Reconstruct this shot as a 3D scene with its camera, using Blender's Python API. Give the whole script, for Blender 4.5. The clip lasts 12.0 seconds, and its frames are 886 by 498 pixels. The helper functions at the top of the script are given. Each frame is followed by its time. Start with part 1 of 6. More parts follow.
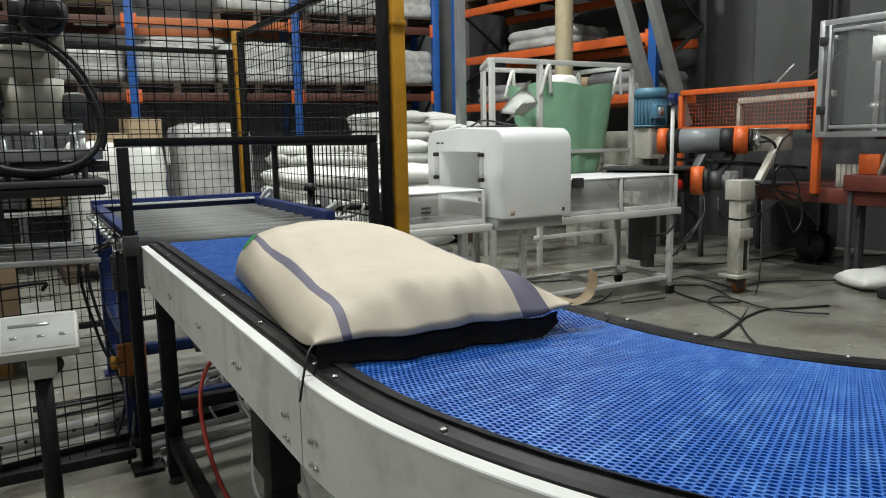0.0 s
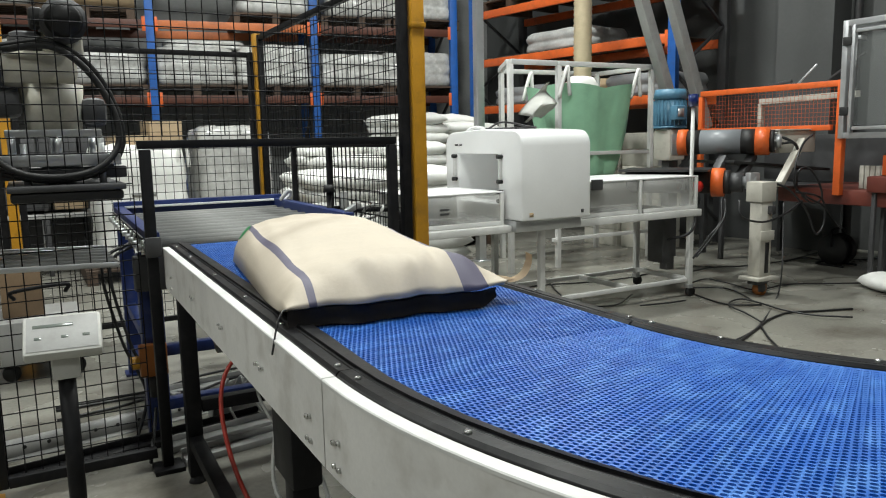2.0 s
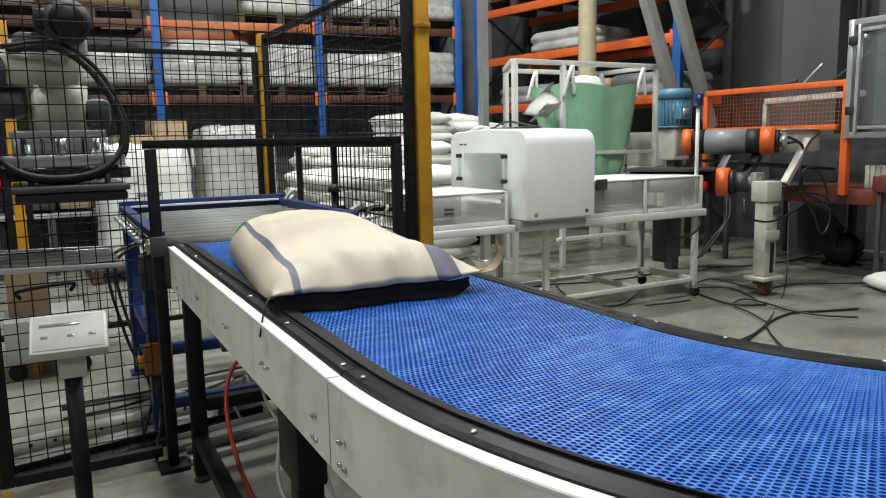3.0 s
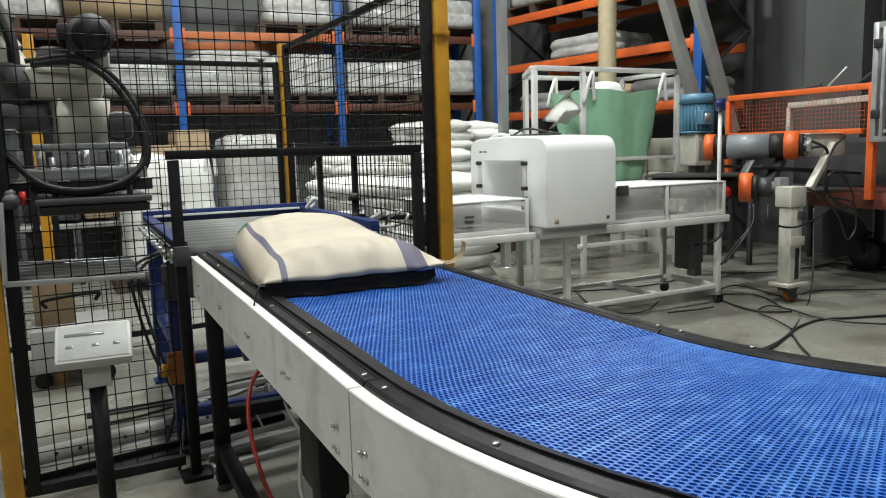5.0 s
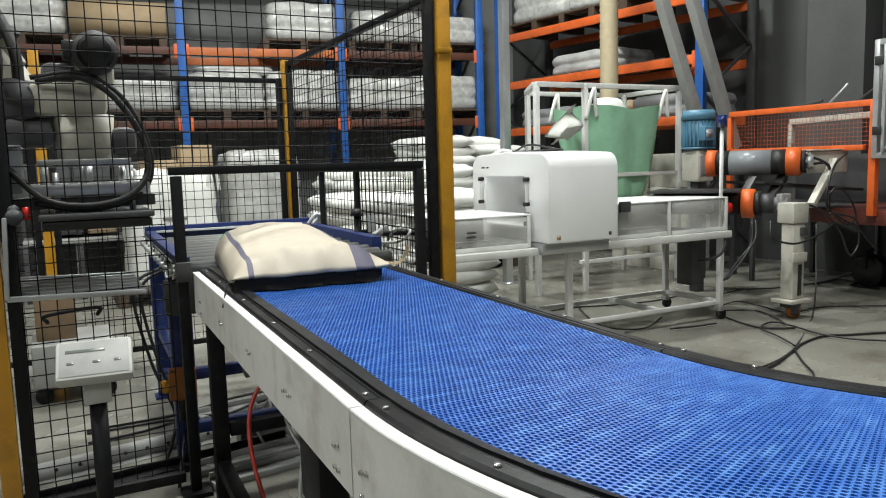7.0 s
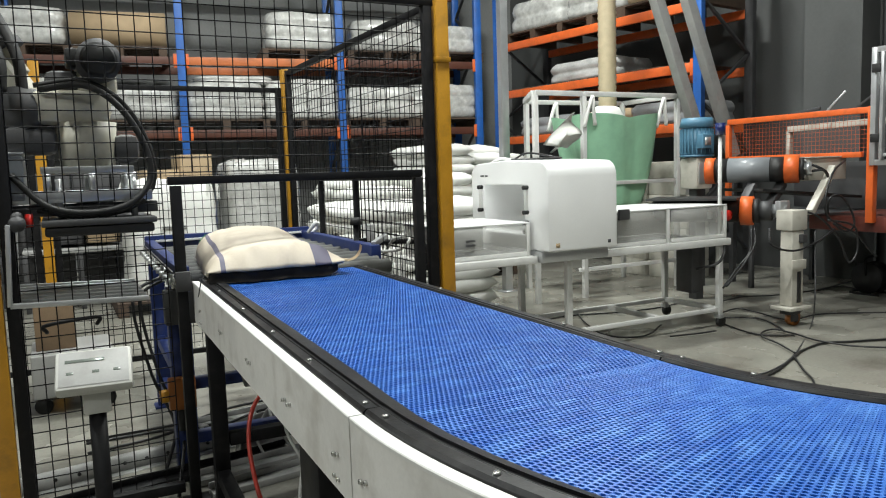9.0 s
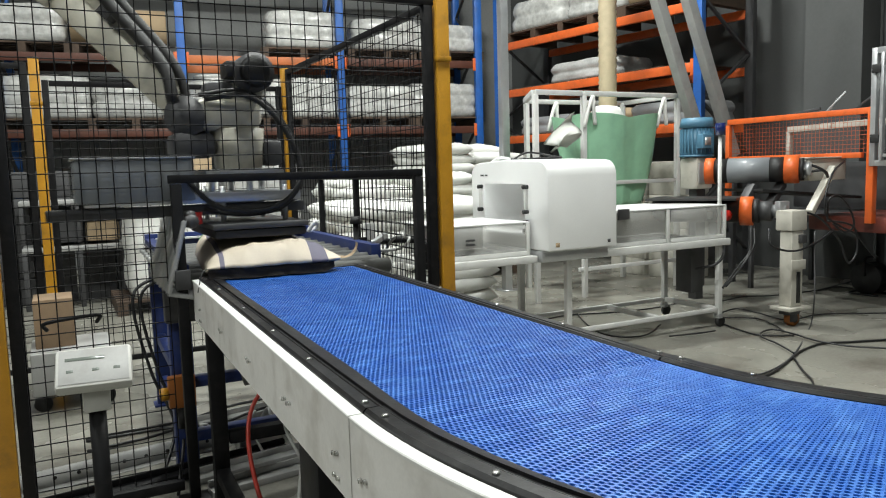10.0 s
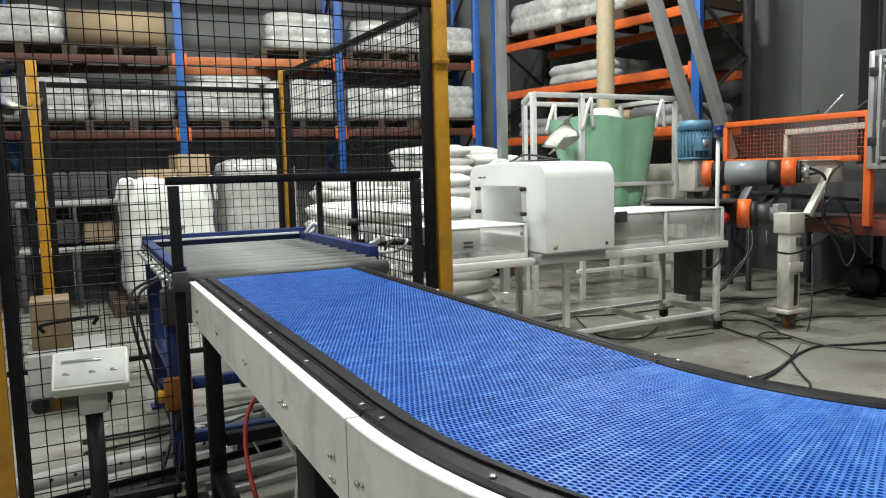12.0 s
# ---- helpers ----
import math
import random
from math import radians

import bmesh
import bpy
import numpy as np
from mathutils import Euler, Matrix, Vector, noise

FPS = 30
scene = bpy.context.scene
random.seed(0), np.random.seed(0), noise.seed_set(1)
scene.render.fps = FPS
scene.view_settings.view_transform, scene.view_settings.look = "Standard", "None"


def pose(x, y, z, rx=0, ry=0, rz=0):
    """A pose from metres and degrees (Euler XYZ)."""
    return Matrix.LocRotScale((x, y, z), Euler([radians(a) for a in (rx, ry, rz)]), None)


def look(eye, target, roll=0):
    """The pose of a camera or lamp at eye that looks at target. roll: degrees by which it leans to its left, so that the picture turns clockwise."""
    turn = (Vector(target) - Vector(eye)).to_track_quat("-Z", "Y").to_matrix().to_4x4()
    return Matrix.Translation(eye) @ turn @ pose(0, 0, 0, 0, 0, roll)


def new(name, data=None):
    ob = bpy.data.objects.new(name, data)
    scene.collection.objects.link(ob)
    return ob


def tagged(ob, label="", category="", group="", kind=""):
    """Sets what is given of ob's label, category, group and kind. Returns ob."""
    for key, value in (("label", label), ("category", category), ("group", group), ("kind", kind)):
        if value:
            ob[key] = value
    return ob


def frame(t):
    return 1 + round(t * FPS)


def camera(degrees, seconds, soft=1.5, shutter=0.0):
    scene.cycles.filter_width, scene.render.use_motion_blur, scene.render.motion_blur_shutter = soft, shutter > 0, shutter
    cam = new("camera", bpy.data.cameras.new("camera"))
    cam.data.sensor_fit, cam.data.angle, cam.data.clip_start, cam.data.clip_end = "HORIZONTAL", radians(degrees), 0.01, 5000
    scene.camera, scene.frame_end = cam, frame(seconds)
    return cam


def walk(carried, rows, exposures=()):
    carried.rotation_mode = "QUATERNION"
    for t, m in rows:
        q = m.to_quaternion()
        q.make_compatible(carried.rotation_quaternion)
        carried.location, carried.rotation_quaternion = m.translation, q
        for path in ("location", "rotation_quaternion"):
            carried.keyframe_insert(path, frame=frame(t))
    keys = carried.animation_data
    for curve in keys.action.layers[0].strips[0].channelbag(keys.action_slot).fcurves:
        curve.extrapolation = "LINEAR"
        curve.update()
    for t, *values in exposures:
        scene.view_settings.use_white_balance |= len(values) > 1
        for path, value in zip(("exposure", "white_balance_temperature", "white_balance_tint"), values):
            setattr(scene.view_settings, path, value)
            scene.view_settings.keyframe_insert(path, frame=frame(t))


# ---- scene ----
cam = camera(61.4, 12.0, soft=1.1, shutter=0.4)
PATH = [
    (0, (0.008, -0.005, 1.361), (1.014, 1.699, 1.069), -1.1),
    (0.5, (0.003, 0.001, 1.362), (1.005, 1.708, 1.079), -1.0),
    (1, (0.001, 0.008, 1.361), (0.999, 1.718, 1.078), -1.0),
    (1.5, (0.001, 0.006, 1.361), (0.981, 1.726, 1.079), -1.1),
    (2, (0.001, 0.004, 1.36), (0.968, 1.731, 1.074), -1.2),
    (2.5, (-0.002, 0.001, 1.361), (0.958, 1.732, 1.072), -1.1),
    (3, (-0.002, 0.003, 1.361), (0.955, 1.735, 1.074), -1.2),
    (5, (0.0, 0.009, 1.365), (0.911, 1.769, 1.098), -1.7),
    (5.5, (0.0, 0.011, 1.369), (0.901, 1.779, 1.12), -1.8),
    (6, (0.002, 0.011, 1.37), (0.909, 1.778, 1.137), -1.6),
    (6.5, (0.002, 0.012, 1.37), (0.909, 1.78, 1.142), -1.6),
    (7, (0.002, 0.011, 1.372), (0.911, 1.777, 1.144), -1.6),
    (9, (0.001, 0.006, 1.373), (0.913, 1.774, 1.167), -1.8),
    (9.5, (0.002, 0.006, 1.373), (0.911, 1.775, 1.165), -1.7),
    (10, (-0.001, 0.004, 1.375), (0.912, 1.772, 1.166), -1.6),
    (10.5, (-0.001, 0.005, 1.374), (0.91, 1.773, 1.165), -1.7),
    (11, (0.001, 0.006, 1.376), (0.907, 1.777, 1.172), -1.7),
    (11.5, (0.0, 0.007, 1.376), (0.914, 1.775, 1.173), -1.5),
    (12, (0.001, 0.005, 1.376), (0.919, 1.771, 1.172), -1.5),
]
walk(cam, [(t, look(eye, target, roll)) for t, eye, target, roll in PATH],
     [(0, -0.41), (0.8, -0.38), (1.5, -0.21), (2.5, -0.14), (5.5, -0.11), (7, -0.02), (9, 0.10), (12, 0.10)])


# ---- light ----
world = bpy.data.worlds.new("hall_air")
world.use_nodes = True
world.node_tree.nodes["Background"].inputs[0].default_value = (0.9, 0.95, 1.0, 1)
world.node_tree.nodes["Background"].inputs[1].default_value = 0.02
scene.world = world

LAMP_W = 190.0
LAMP_XY = [(-3.5, -3.0), (1.0, -3.0), (5.5, -3.0), (-3.5, 2.2), (1.0, 2.6), (3.7, 2.3), (-3.5, 7.2), (1.0, 7.4), (4.6, 6.3)]
LAMP_SHARE = [0.55, 0.2, 0.15, 1.0, 1.05, 0.9, 0.55, 1.05, 1.35]
for (lx, ly), share in zip(LAMP_XY, LAMP_SHARE):
    data = bpy.data.lights.new("high_bay_light", "AREA")
    data.shape, data.size, data.energy, data.color = "DISK", 0.42, LAMP_W * share, (0.96, 1.0, 0.96)
    lamp = new("high_bay_light", data)
    lamp.location = (lx, ly, 6.35)


# ---- materials ----
def material(name, color, rough=0.5, metal=0.0, vary=0.15, scale=8.0, bump=0.1, fine=120.0, dirt=None, dirt_amount=0.3, coat=0.0, by_object=0.0):
    """A surface with broad stains and fine grain."""
    m = bpy.data.materials.new(name)
    m.use_nodes = True
    n, k = m.node_tree.nodes, m.node_tree.links
    b = n["Principled BSDF"]
    tc = n.new("ShaderNodeTexCoord")
    big = n.new("ShaderNodeTexNoise")
    big.inputs["Scale"].default_value, big.inputs["Detail"].default_value = scale, 5
    small = n.new("ShaderNodeTexNoise")
    small.inputs["Scale"].default_value, small.inputs["Detail"].default_value = fine, 3
    for t in (big, small):
        k.new(tc.outputs["Object"], t.inputs["Vector"])
    ramp = n.new("ShaderNodeMapRange")
    ramp.inputs["From Min"].default_value, ramp.inputs["From Max"].default_value = 0.3, 0.7
    ramp.inputs["To Min"].default_value, ramp.inputs["To Max"].default_value = 1 - vary, 1 + vary
    k.new(big.outputs["Fac"], ramp.inputs["Value"])
    grain = n.new("ShaderNodeMapRange")
    grain.inputs["From Min"].default_value, grain.inputs["From Max"].default_value = 0.3, 0.7
    grain.inputs["To Min"].default_value, grain.inputs["To Max"].default_value = 1 - vary * 0.4, 1 + vary * 0.4
    k.new(small.outputs["Fac"], grain.inputs["Value"])
    mul = n.new("ShaderNodeMath")
    mul.operation = "MULTIPLY"
    k.new(ramp.outputs[0], mul.inputs[0]), k.new(grain.outputs[0], mul.inputs[1])
    last = mul.outputs[0]
    if by_object:
        info = n.new("ShaderNodeObjectInfo")
        r = n.new("ShaderNodeMapRange")
        r.inputs["To Min"].default_value, r.inputs["To Max"].default_value = 1 - by_object, 1 + by_object
        k.new(info.outputs["Random"], r.inputs["Value"])
        mm = n.new("ShaderNodeMath")
        mm.operation = "MULTIPLY"
        k.new(last, mm.inputs[0]), k.new(r.outputs[0], mm.inputs[1])
        last = mm.outputs[0]
    col = n.new("ShaderNodeVectorMath")
    col.operation = "SCALE"
    col.inputs[0].default_value = color
    k.new(last, col.inputs["Scale"])
    out = col.outputs[0]
    if dirt:
        spots = n.new("ShaderNodeTexNoise")
        spots.inputs["Scale"].default_value, spots.inputs["Detail"].default_value = scale * 1.7, 8
        k.new(tc.outputs["Object"], spots.inputs["Vector"])
        cut = n.new("ShaderNodeMapRange")
        cut.inputs["From Min"].default_value, cut.inputs["From Max"].default_value = 0.52, 0.72
        cut.inputs["To Max"].default_value = dirt_amount
        k.new(spots.outputs["Fac"], cut.inputs["Value"])
        mix = n.new("ShaderNodeMix")
        mix.data_type = "RGBA"
        mix.inputs["B"].default_value = (*dirt, 1)
        k.new(cut.outputs[0], mix.inputs["Factor"]), k.new(out, mix.inputs["A"])
        out = mix.outputs["Result"]
    k.new(out, b.inputs["Base Color"])
    rr = n.new("ShaderNodeMapRange")
    rr.inputs["To Min"].default_value, rr.inputs["To Max"].default_value = max(0.03, rough - 0.1), min(1, rough + 0.1)
    k.new(big.outputs["Fac"], rr.inputs["Value"]), k.new(rr.outputs[0], b.inputs["Roughness"])
    b.inputs["Metallic"].default_value = metal
    b.inputs["Coat Weight"].default_value = coat
    if bump:
        bp = n.new("ShaderNodeBump")
        bp.inputs["Strength"].default_value, bp.inputs["Distance"].default_value = bump, 0.002
        k.new(small.outputs["Fac"], bp.inputs["Height"]), k.new(bp.outputs[0], b.inputs["Normal"])
    return m


def clear_material(name, tint, rough=0.05, alpha=0.25):
    m = bpy.data.materials.new(name)
    m.use_nodes = True
    n, k = m.node_tree.nodes, m.node_tree.links
    b = n["Principled BSDF"]
    b.inputs["Base Color"].default_value = (*tint, 1)
    b.inputs["Roughness"].default_value = rough
    b.inputs["Alpha"].default_value = alpha
    return m


WHITE = material("white_paint", (0.86, 0.865, 0.86), 0.35, vary=0.03, scale=3, bump=0.02, coat=0.2)
WHITE_STEEL = material("white_coated_steel", (0.66, 0.66, 0.64), 0.55, vary=0.05, scale=6, bump=0.05, dirt=(0.2, 0.19, 0.17), dirt_amount=0.12)
SKIRT = material("grey_white_sheet_steel", (0.70, 0.69, 0.665), 0.5, vary=0.07, scale=7, bump=0.05, dirt=(0.30, 0.27, 0.22), dirt_amount=0.35)
BLACK_STEEL = material("black_painted_steel", (0.006, 0.006, 0.007), 0.55, vary=0.3, scale=12, bump=0.1, dirt=(0.05, 0.047, 0.045), dirt_amount=0.2)
BLACK_PLASTIC = material("black_plastic_strip", (0.009, 0.009, 0.010), 0.36, vary=0.25, scale=18, bump=0.15, dirt=(0.06, 0.06, 0.06), dirt_amount=0.25)
RUBBER = material("black_rubber", (0.012, 0.012, 0.012), 0.55, vary=0.2, scale=20, bump=0.15)
YELLOW = material("yellow_painted_steel", (0.56, 0.27, 0.018), 0.42, vary=0.1, scale=9, bump=0.06, dirt=(0.12, 0.08, 0.03), dirt_amount=0.35)
ORANGE = material("orange_painted_steel", (0.72, 0.13, 0.025), 0.42, vary=0.1, scale=6, bump=0.05, dirt=(0.2, 0.07, 0.03), dirt_amount=0.3)
# rack orange darkened to brown, for far beams that stand in shade
SHADED_ORANGE = material("shaded_orange_rack_paint", (0.10, 0.034, 0.02), 0.5, vary=0.2, scale=3, bump=0.06, dirt=(0.04, 0.022, 0.018), dirt_amount=0.6)
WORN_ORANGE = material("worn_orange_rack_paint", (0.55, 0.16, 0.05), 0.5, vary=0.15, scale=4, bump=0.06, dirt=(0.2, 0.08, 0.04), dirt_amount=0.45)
DARK_RED = material("dark_red_painted_steel", (0.13, 0.03, 0.02), 0.5, vary=0.15, scale=5, dirt=(0.05, 0.03, 0.03), dirt_amount=0.4)
RACK_BLUE = material("blue_rack_paint", (0.02, 0.115, 0.42), 0.42, vary=0.12, scale=6, bump=0.05, dirt=(0.04, 0.05, 0.08), dirt_amount=0.3)
BLUE_FRAME = material("dark_blue_painted_steel", (0.014, 0.03, 0.13), 0.4, vary=0.15, scale=10, bump=0.06, dirt=(0.1, 0.1, 0.12), dirt_amount=0.25)
STEEL = material("galvanised_roller_steel", (0.17, 0.172, 0.165), 0.55, 0.15, vary=0.1, scale=14, bump=0.06, by_object=0.08)
BARE = material("bare_aluminium", (0.55, 0.56, 0.57), 0.35, 0.7, vary=0.06, scale=10, bump=0.05)
GREY_BOX = material("grey_painted_cover", (0.22, 0.235, 0.25), 0.38, vary=0.05, scale=6, bump=0.03)
DARK_GREY = material("dark_grey_machine", (0.05, 0.05, 0.052), 0.5, vary=0.2, scale=8, bump=0.1)
ROBOT_CREAM = material("cream_robot_paint", (0.50, 0.48, 0.40), 0.45, vary=0.08, scale=6, bump=0.05, dirt=(0.12, 0.11, 0.09), dirt_amount=0.4)
BEIGE = material("beige_machine_paint", (0.52, 0.50, 0.44), 0.45, vary=0.06, scale=7, bump=0.05, dirt=(0.15, 0.14, 0.11), dirt_amount=0.3)
MOTOR_BLUE = material("blue_grey_motor_paint", (0.08, 0.20, 0.30), 0.45, vary=0.1, scale=14, bump=0.08)
POLYWEAVE = material("white_woven_sack", (0.74, 0.74, 0.71), 0.55, vary=0.06, scale=6, bump=0.25, fine=260, dirt=(0.4, 0.38, 0.33), dirt_amount=0.15, by_object=0.08)
PALE_SACK = material("pale_grey_slack_sack", (0.40, 0.40, 0.39), 0.5, vary=0.2, scale=5, bump=0.5, fine=40)
GREY_SACK = material("grey_plastic_sack", (0.24, 0.245, 0.25), 0.4, vary=0.15, scale=6, bump=0.4, fine=60)
WRAP = material("stretch_wrapped_goods", (0.52, 0.52, 0.50), 0.24, vary=0.22, scale=9, bump=1.0, fine=19, coat=0.4, dirt=(0.3, 0.28, 0.25), dirt_amount=0.35, by_object=0.15)
GREEN_BAG = material("green_woven_bulk_bag", (0.32, 0.60, 0.40), 0.5, vary=0.12, scale=5, bump=0.3, fine=160)
CARD = material("brown_cardboard", (0.42, 0.31, 0.19), 0.75, vary=0.1, scale=5, bump=0.1, by_object=0.1)
WOOD = material("raw_pallet_wood", (0.07, 0.045, 0.03), 0.75, vary=0.3, scale=9, bump=0.3, by_object=0.2)
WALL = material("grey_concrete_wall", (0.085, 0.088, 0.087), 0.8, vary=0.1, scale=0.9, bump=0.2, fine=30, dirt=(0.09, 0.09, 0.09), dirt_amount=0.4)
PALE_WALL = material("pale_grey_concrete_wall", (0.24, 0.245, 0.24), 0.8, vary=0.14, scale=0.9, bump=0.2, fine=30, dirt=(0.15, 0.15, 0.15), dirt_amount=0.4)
LIGHT_GREY = material("light_grey_paint", (0.36, 0.36, 0.35), 0.5, vary=0.08, scale=6, bump=0.05, dirt=(0.2, 0.19, 0.17), dirt_amount=0.3)
CEIL = material("ceiling_sheet", (0.5, 0.5, 0.5), 0.7, vary=0.05, scale=1.0, bump=0.0)
OLD_CARD = material("old_brown_cardboard", (0.22, 0.15, 0.09), 0.8, vary=0.15, scale=6, bump=0.15)
HOSE = material("beige_spiral_hose", (0.46, 0.38, 0.25), 0.55, vary=0.1, scale=10, bump=0.1)
CABLE = material("black_cable", (0.012, 0.012, 0.013), 0.45, vary=0.2, scale=30, bump=0.0)
RED_HOSE = material("red_air_hose", (0.42, 0.035, 0.02), 0.4, vary=0.1, scale=20, bump=0.0)
GREY_CABLE = material("grey_cable", (0.42, 0.42, 0.40), 0.45, vary=0.1, scale=20, bump=0.0)
RED = material("red_button_plastic", (0.6, 0.02, 0.015), 0.3, vary=0.04, bump=0.0)
ORANGE_BOX = material("orange_sensor_housing", (0.33, 0.11, 0.02), 0.45, vary=0.1, scale=12)
BEACON = material("dark_blue_beacon_plastic", (0.01, 0.02, 0.10), 0.15, vary=0.1, bump=0.0, coat=0.5)
SCALE_BODY = material("off_white_instrument_plastic", (0.50, 0.50, 0.47), 0.5, vary=0.05, scale=12, bump=0.04, dirt=(0.3, 0.28, 0.22), dirt_amount=0.25)
LCD = material("grey_display", (0.15, 0.17, 0.15), 0.2, vary=0.05, bump=0.0)
BLACK_STEEL.node_tree.nodes["Principled BSDF"].inputs["Specular IOR Level"].default_value = 0.25
HOOD_PANE = clear_material("hazy_acrylic", (0.80, 0.80, 0.76), 0.3, 0.24)
ACRYLIC = clear_material("clear_acrylic", (0.55, 0.58, 0.57), 0.12, 0.08)
GUARD_MESH = material("orange_wire_mesh", (0.5, 0.10, 0.03), 0.5, vary=0.1, bump=0.0)
BED = material("dark_blue_belt_bed", (0.003, 0.006, 0.03), 0.85, vary=0.2, scale=20, bump=0.0)
BED.node_tree.nodes["Principled BSDF"].inputs["Specular IOR Level"].default_value = 0.1
BLACK_PLASTIC.node_tree.nodes["Principled BSDF"].inputs["Specular IOR Level"].default_value = 0.28
BOLT = material("zinc_bolt", (0.62, 0.62, 0.60), 0.28, 0.8, vary=0.1, scale=30, bump=0.0)
MARK_GREEN = material("green_print", (0.05, 0.27, 0.10), 0.6, vary=0.1, scale=40)
# near-black: holds the shade under the sack's near end
FLAP_PAPER = material("shade_dark_paper", (0.012, 0.009, 0.008), 0.75, vary=0.2, scale=20, bump=0.3)
TAPE = material("kraft_sewing_tape", (0.55, 0.42, 0.27), 0.7, vary=0.08, scale=40, bump=0.2)
GLOW = bpy.data.materials.new("lamp_glow")
GLOW.use_nodes = True
GLOW.node_tree.nodes["Principled BSDF"].inputs["Emission Color"].default_value = (1, 0.98, 0.94, 1)
GLOW.node_tree.nodes["Principled BSDF"].inputs["Emission Strength"].default_value = 12


def belt_material():
    """Blue belt plastic with pale dust and scuffs."""
    m = material("blue_belt_plastic", (0.017, 0.118, 0.49), 0.36, vary=0.06, scale=30, bump=0.05, by_object=0.06)
    n, k = m.node_tree.nodes, m.node_tree.links
    b = n["Principled BSDF"]
    base = b.inputs["Base Color"].links[0].from_socket
    tc, info = n.new("ShaderNodeTexCoord"), n.new("ShaderNodeObjectInfo")
    shift = n.new("ShaderNodeVectorMath")
    shift.operation = "MULTIPLY_ADD"
    shift.inputs[1].default_value = (1, 1, 1)
    far = n.new("ShaderNodeVectorMath")
    far.operation = "SCALE"
    far.inputs[0].default_value = (3.0, 60.0, 17.0)
    k.new(info.outputs["Random"], far.inputs["Scale"])
    k.new(tc.outputs["Object"], shift.inputs[0]), k.new(far.outputs[0], shift.inputs[2])
    dust = n.new("ShaderNodeTexNoise")
    dust.inputs["Scale"].default_value, dust.inputs["Detail"].default_value = 14, 6
    k.new(shift.outputs[0], dust.inputs["Vector"])
    cut = n.new("ShaderNodeMapRange")
    cut.inputs["From Min"].default_value, cut.inputs["From Max"].default_value, cut.inputs["To Max"].default_value = 0.46, 0.72, 0.5
    k.new(dust.outputs["Fac"], cut.inputs["Value"])
    mix = n.new("ShaderNodeMix")
    mix.data_type = "RGBA"
    mix.inputs["B"].default_value = (0.16, 0.40, 0.86, 1)
    k.new(cut.outputs[0], mix.inputs["Factor"]), k.new(base, mix.inputs["A"])
    k.new(mix.outputs["Result"], b.inputs["Base Color"])
    b.inputs["Specular IOR Level"].default_value = 0.55
    b.inputs["Sheen Weight"].default_value, b.inputs["Sheen Roughness"].default_value = 0.12, 0.4
    b.inputs["Sheen Tint"].default_value = (0.8, 0.88, 1.0, 1)
    return m


def floor_material():
    m = material("worn_concrete_floor", (0.235, 0.228, 0.197), 0.27, vary=0.22, scale=1.1, bump=0.12, fine=45, dirt=(0.085, 0.072, 0.056), dirt_amount=0.75)
    return m


def bag_material():
    """Cream kraft paper with two printed violet-grey bands that run along the bag."""
    m = material("cream_kraft_paper", (0.56, 0.49, 0.395), 0.62, vary=0.05, scale=5, bump=0.25, fine=90)
    n, k = m.node_tree.nodes, m.node_tree.links
    b = n["Principled BSDF"]
    base = b.inputs["Base Color"].links[0].from_socket
    attr = n.new("ShaderNodeAttribute")
    attr.attribute_name = "across"
    band = None
    for centre, half in ((-0.248, 0.010), (0.200, 0.046)):
        d = n.new("ShaderNodeMath")
        d.operation = "COMPARE"
        d.inputs[1].default_value, d.inputs[2].default_value = centre, half
        k.new(attr.outputs["Fac"], d.inputs[0])
        if band is None:
            band = d.outputs[0]
        else:
            a = n.new("ShaderNodeMath")
            a.operation = "MAXIMUM"
            k.new(band, a.inputs[0]), k.new(d.outputs[0], a.inputs[1])
            band = a.outputs[0]
    mix = n.new("ShaderNodeMix")
    mix.data_type = "RGBA"
    mix.inputs["B"].default_value = (0.125, 0.115, 0.165, 1)
    k.new(band, mix.inputs["Factor"]), k.new(base, mix.inputs["A"])
    k.new(mix.outputs["Result"], b.inputs["Base Color"])
    return m


BELT_BLUE, FLOOR, BAG_PAPER = belt_material(), floor_material(), bag_material()

# ---- shapes ----


def thing(name, loc, label, category, group="", rz=0, kind=""):
    e = new(name)
    e.empty_display_size = 0.1
    e.location, e.rotation_euler = loc, (0, 0, radians(rz))
    return tagged(e, label, category, group, kind)


def mesh_of(name, bm, mat, smooth=40):
    me = bpy.data.meshes.new(name)
    if smooth:
        for f in bm.faces:
            f.smooth = True
        for e in bm.edges:
            if len(e.link_faces) != 2 or e.calc_face_angle(3.1) > radians(smooth):
                e.smooth = False
    bm.to_mesh(me)
    bm.free()
    me.materials.append(mat)
    return me


def part(name, bm, mat, parent, label="", loc=(0, 0, 0), smooth=40):
    """One mesh under a thing or a part, in its parent's space."""
    ob = new(name, mesh_of(name, bm, mat, smooth))
    ob.parent, ob.location = parent, loc
    return tagged(ob, label)


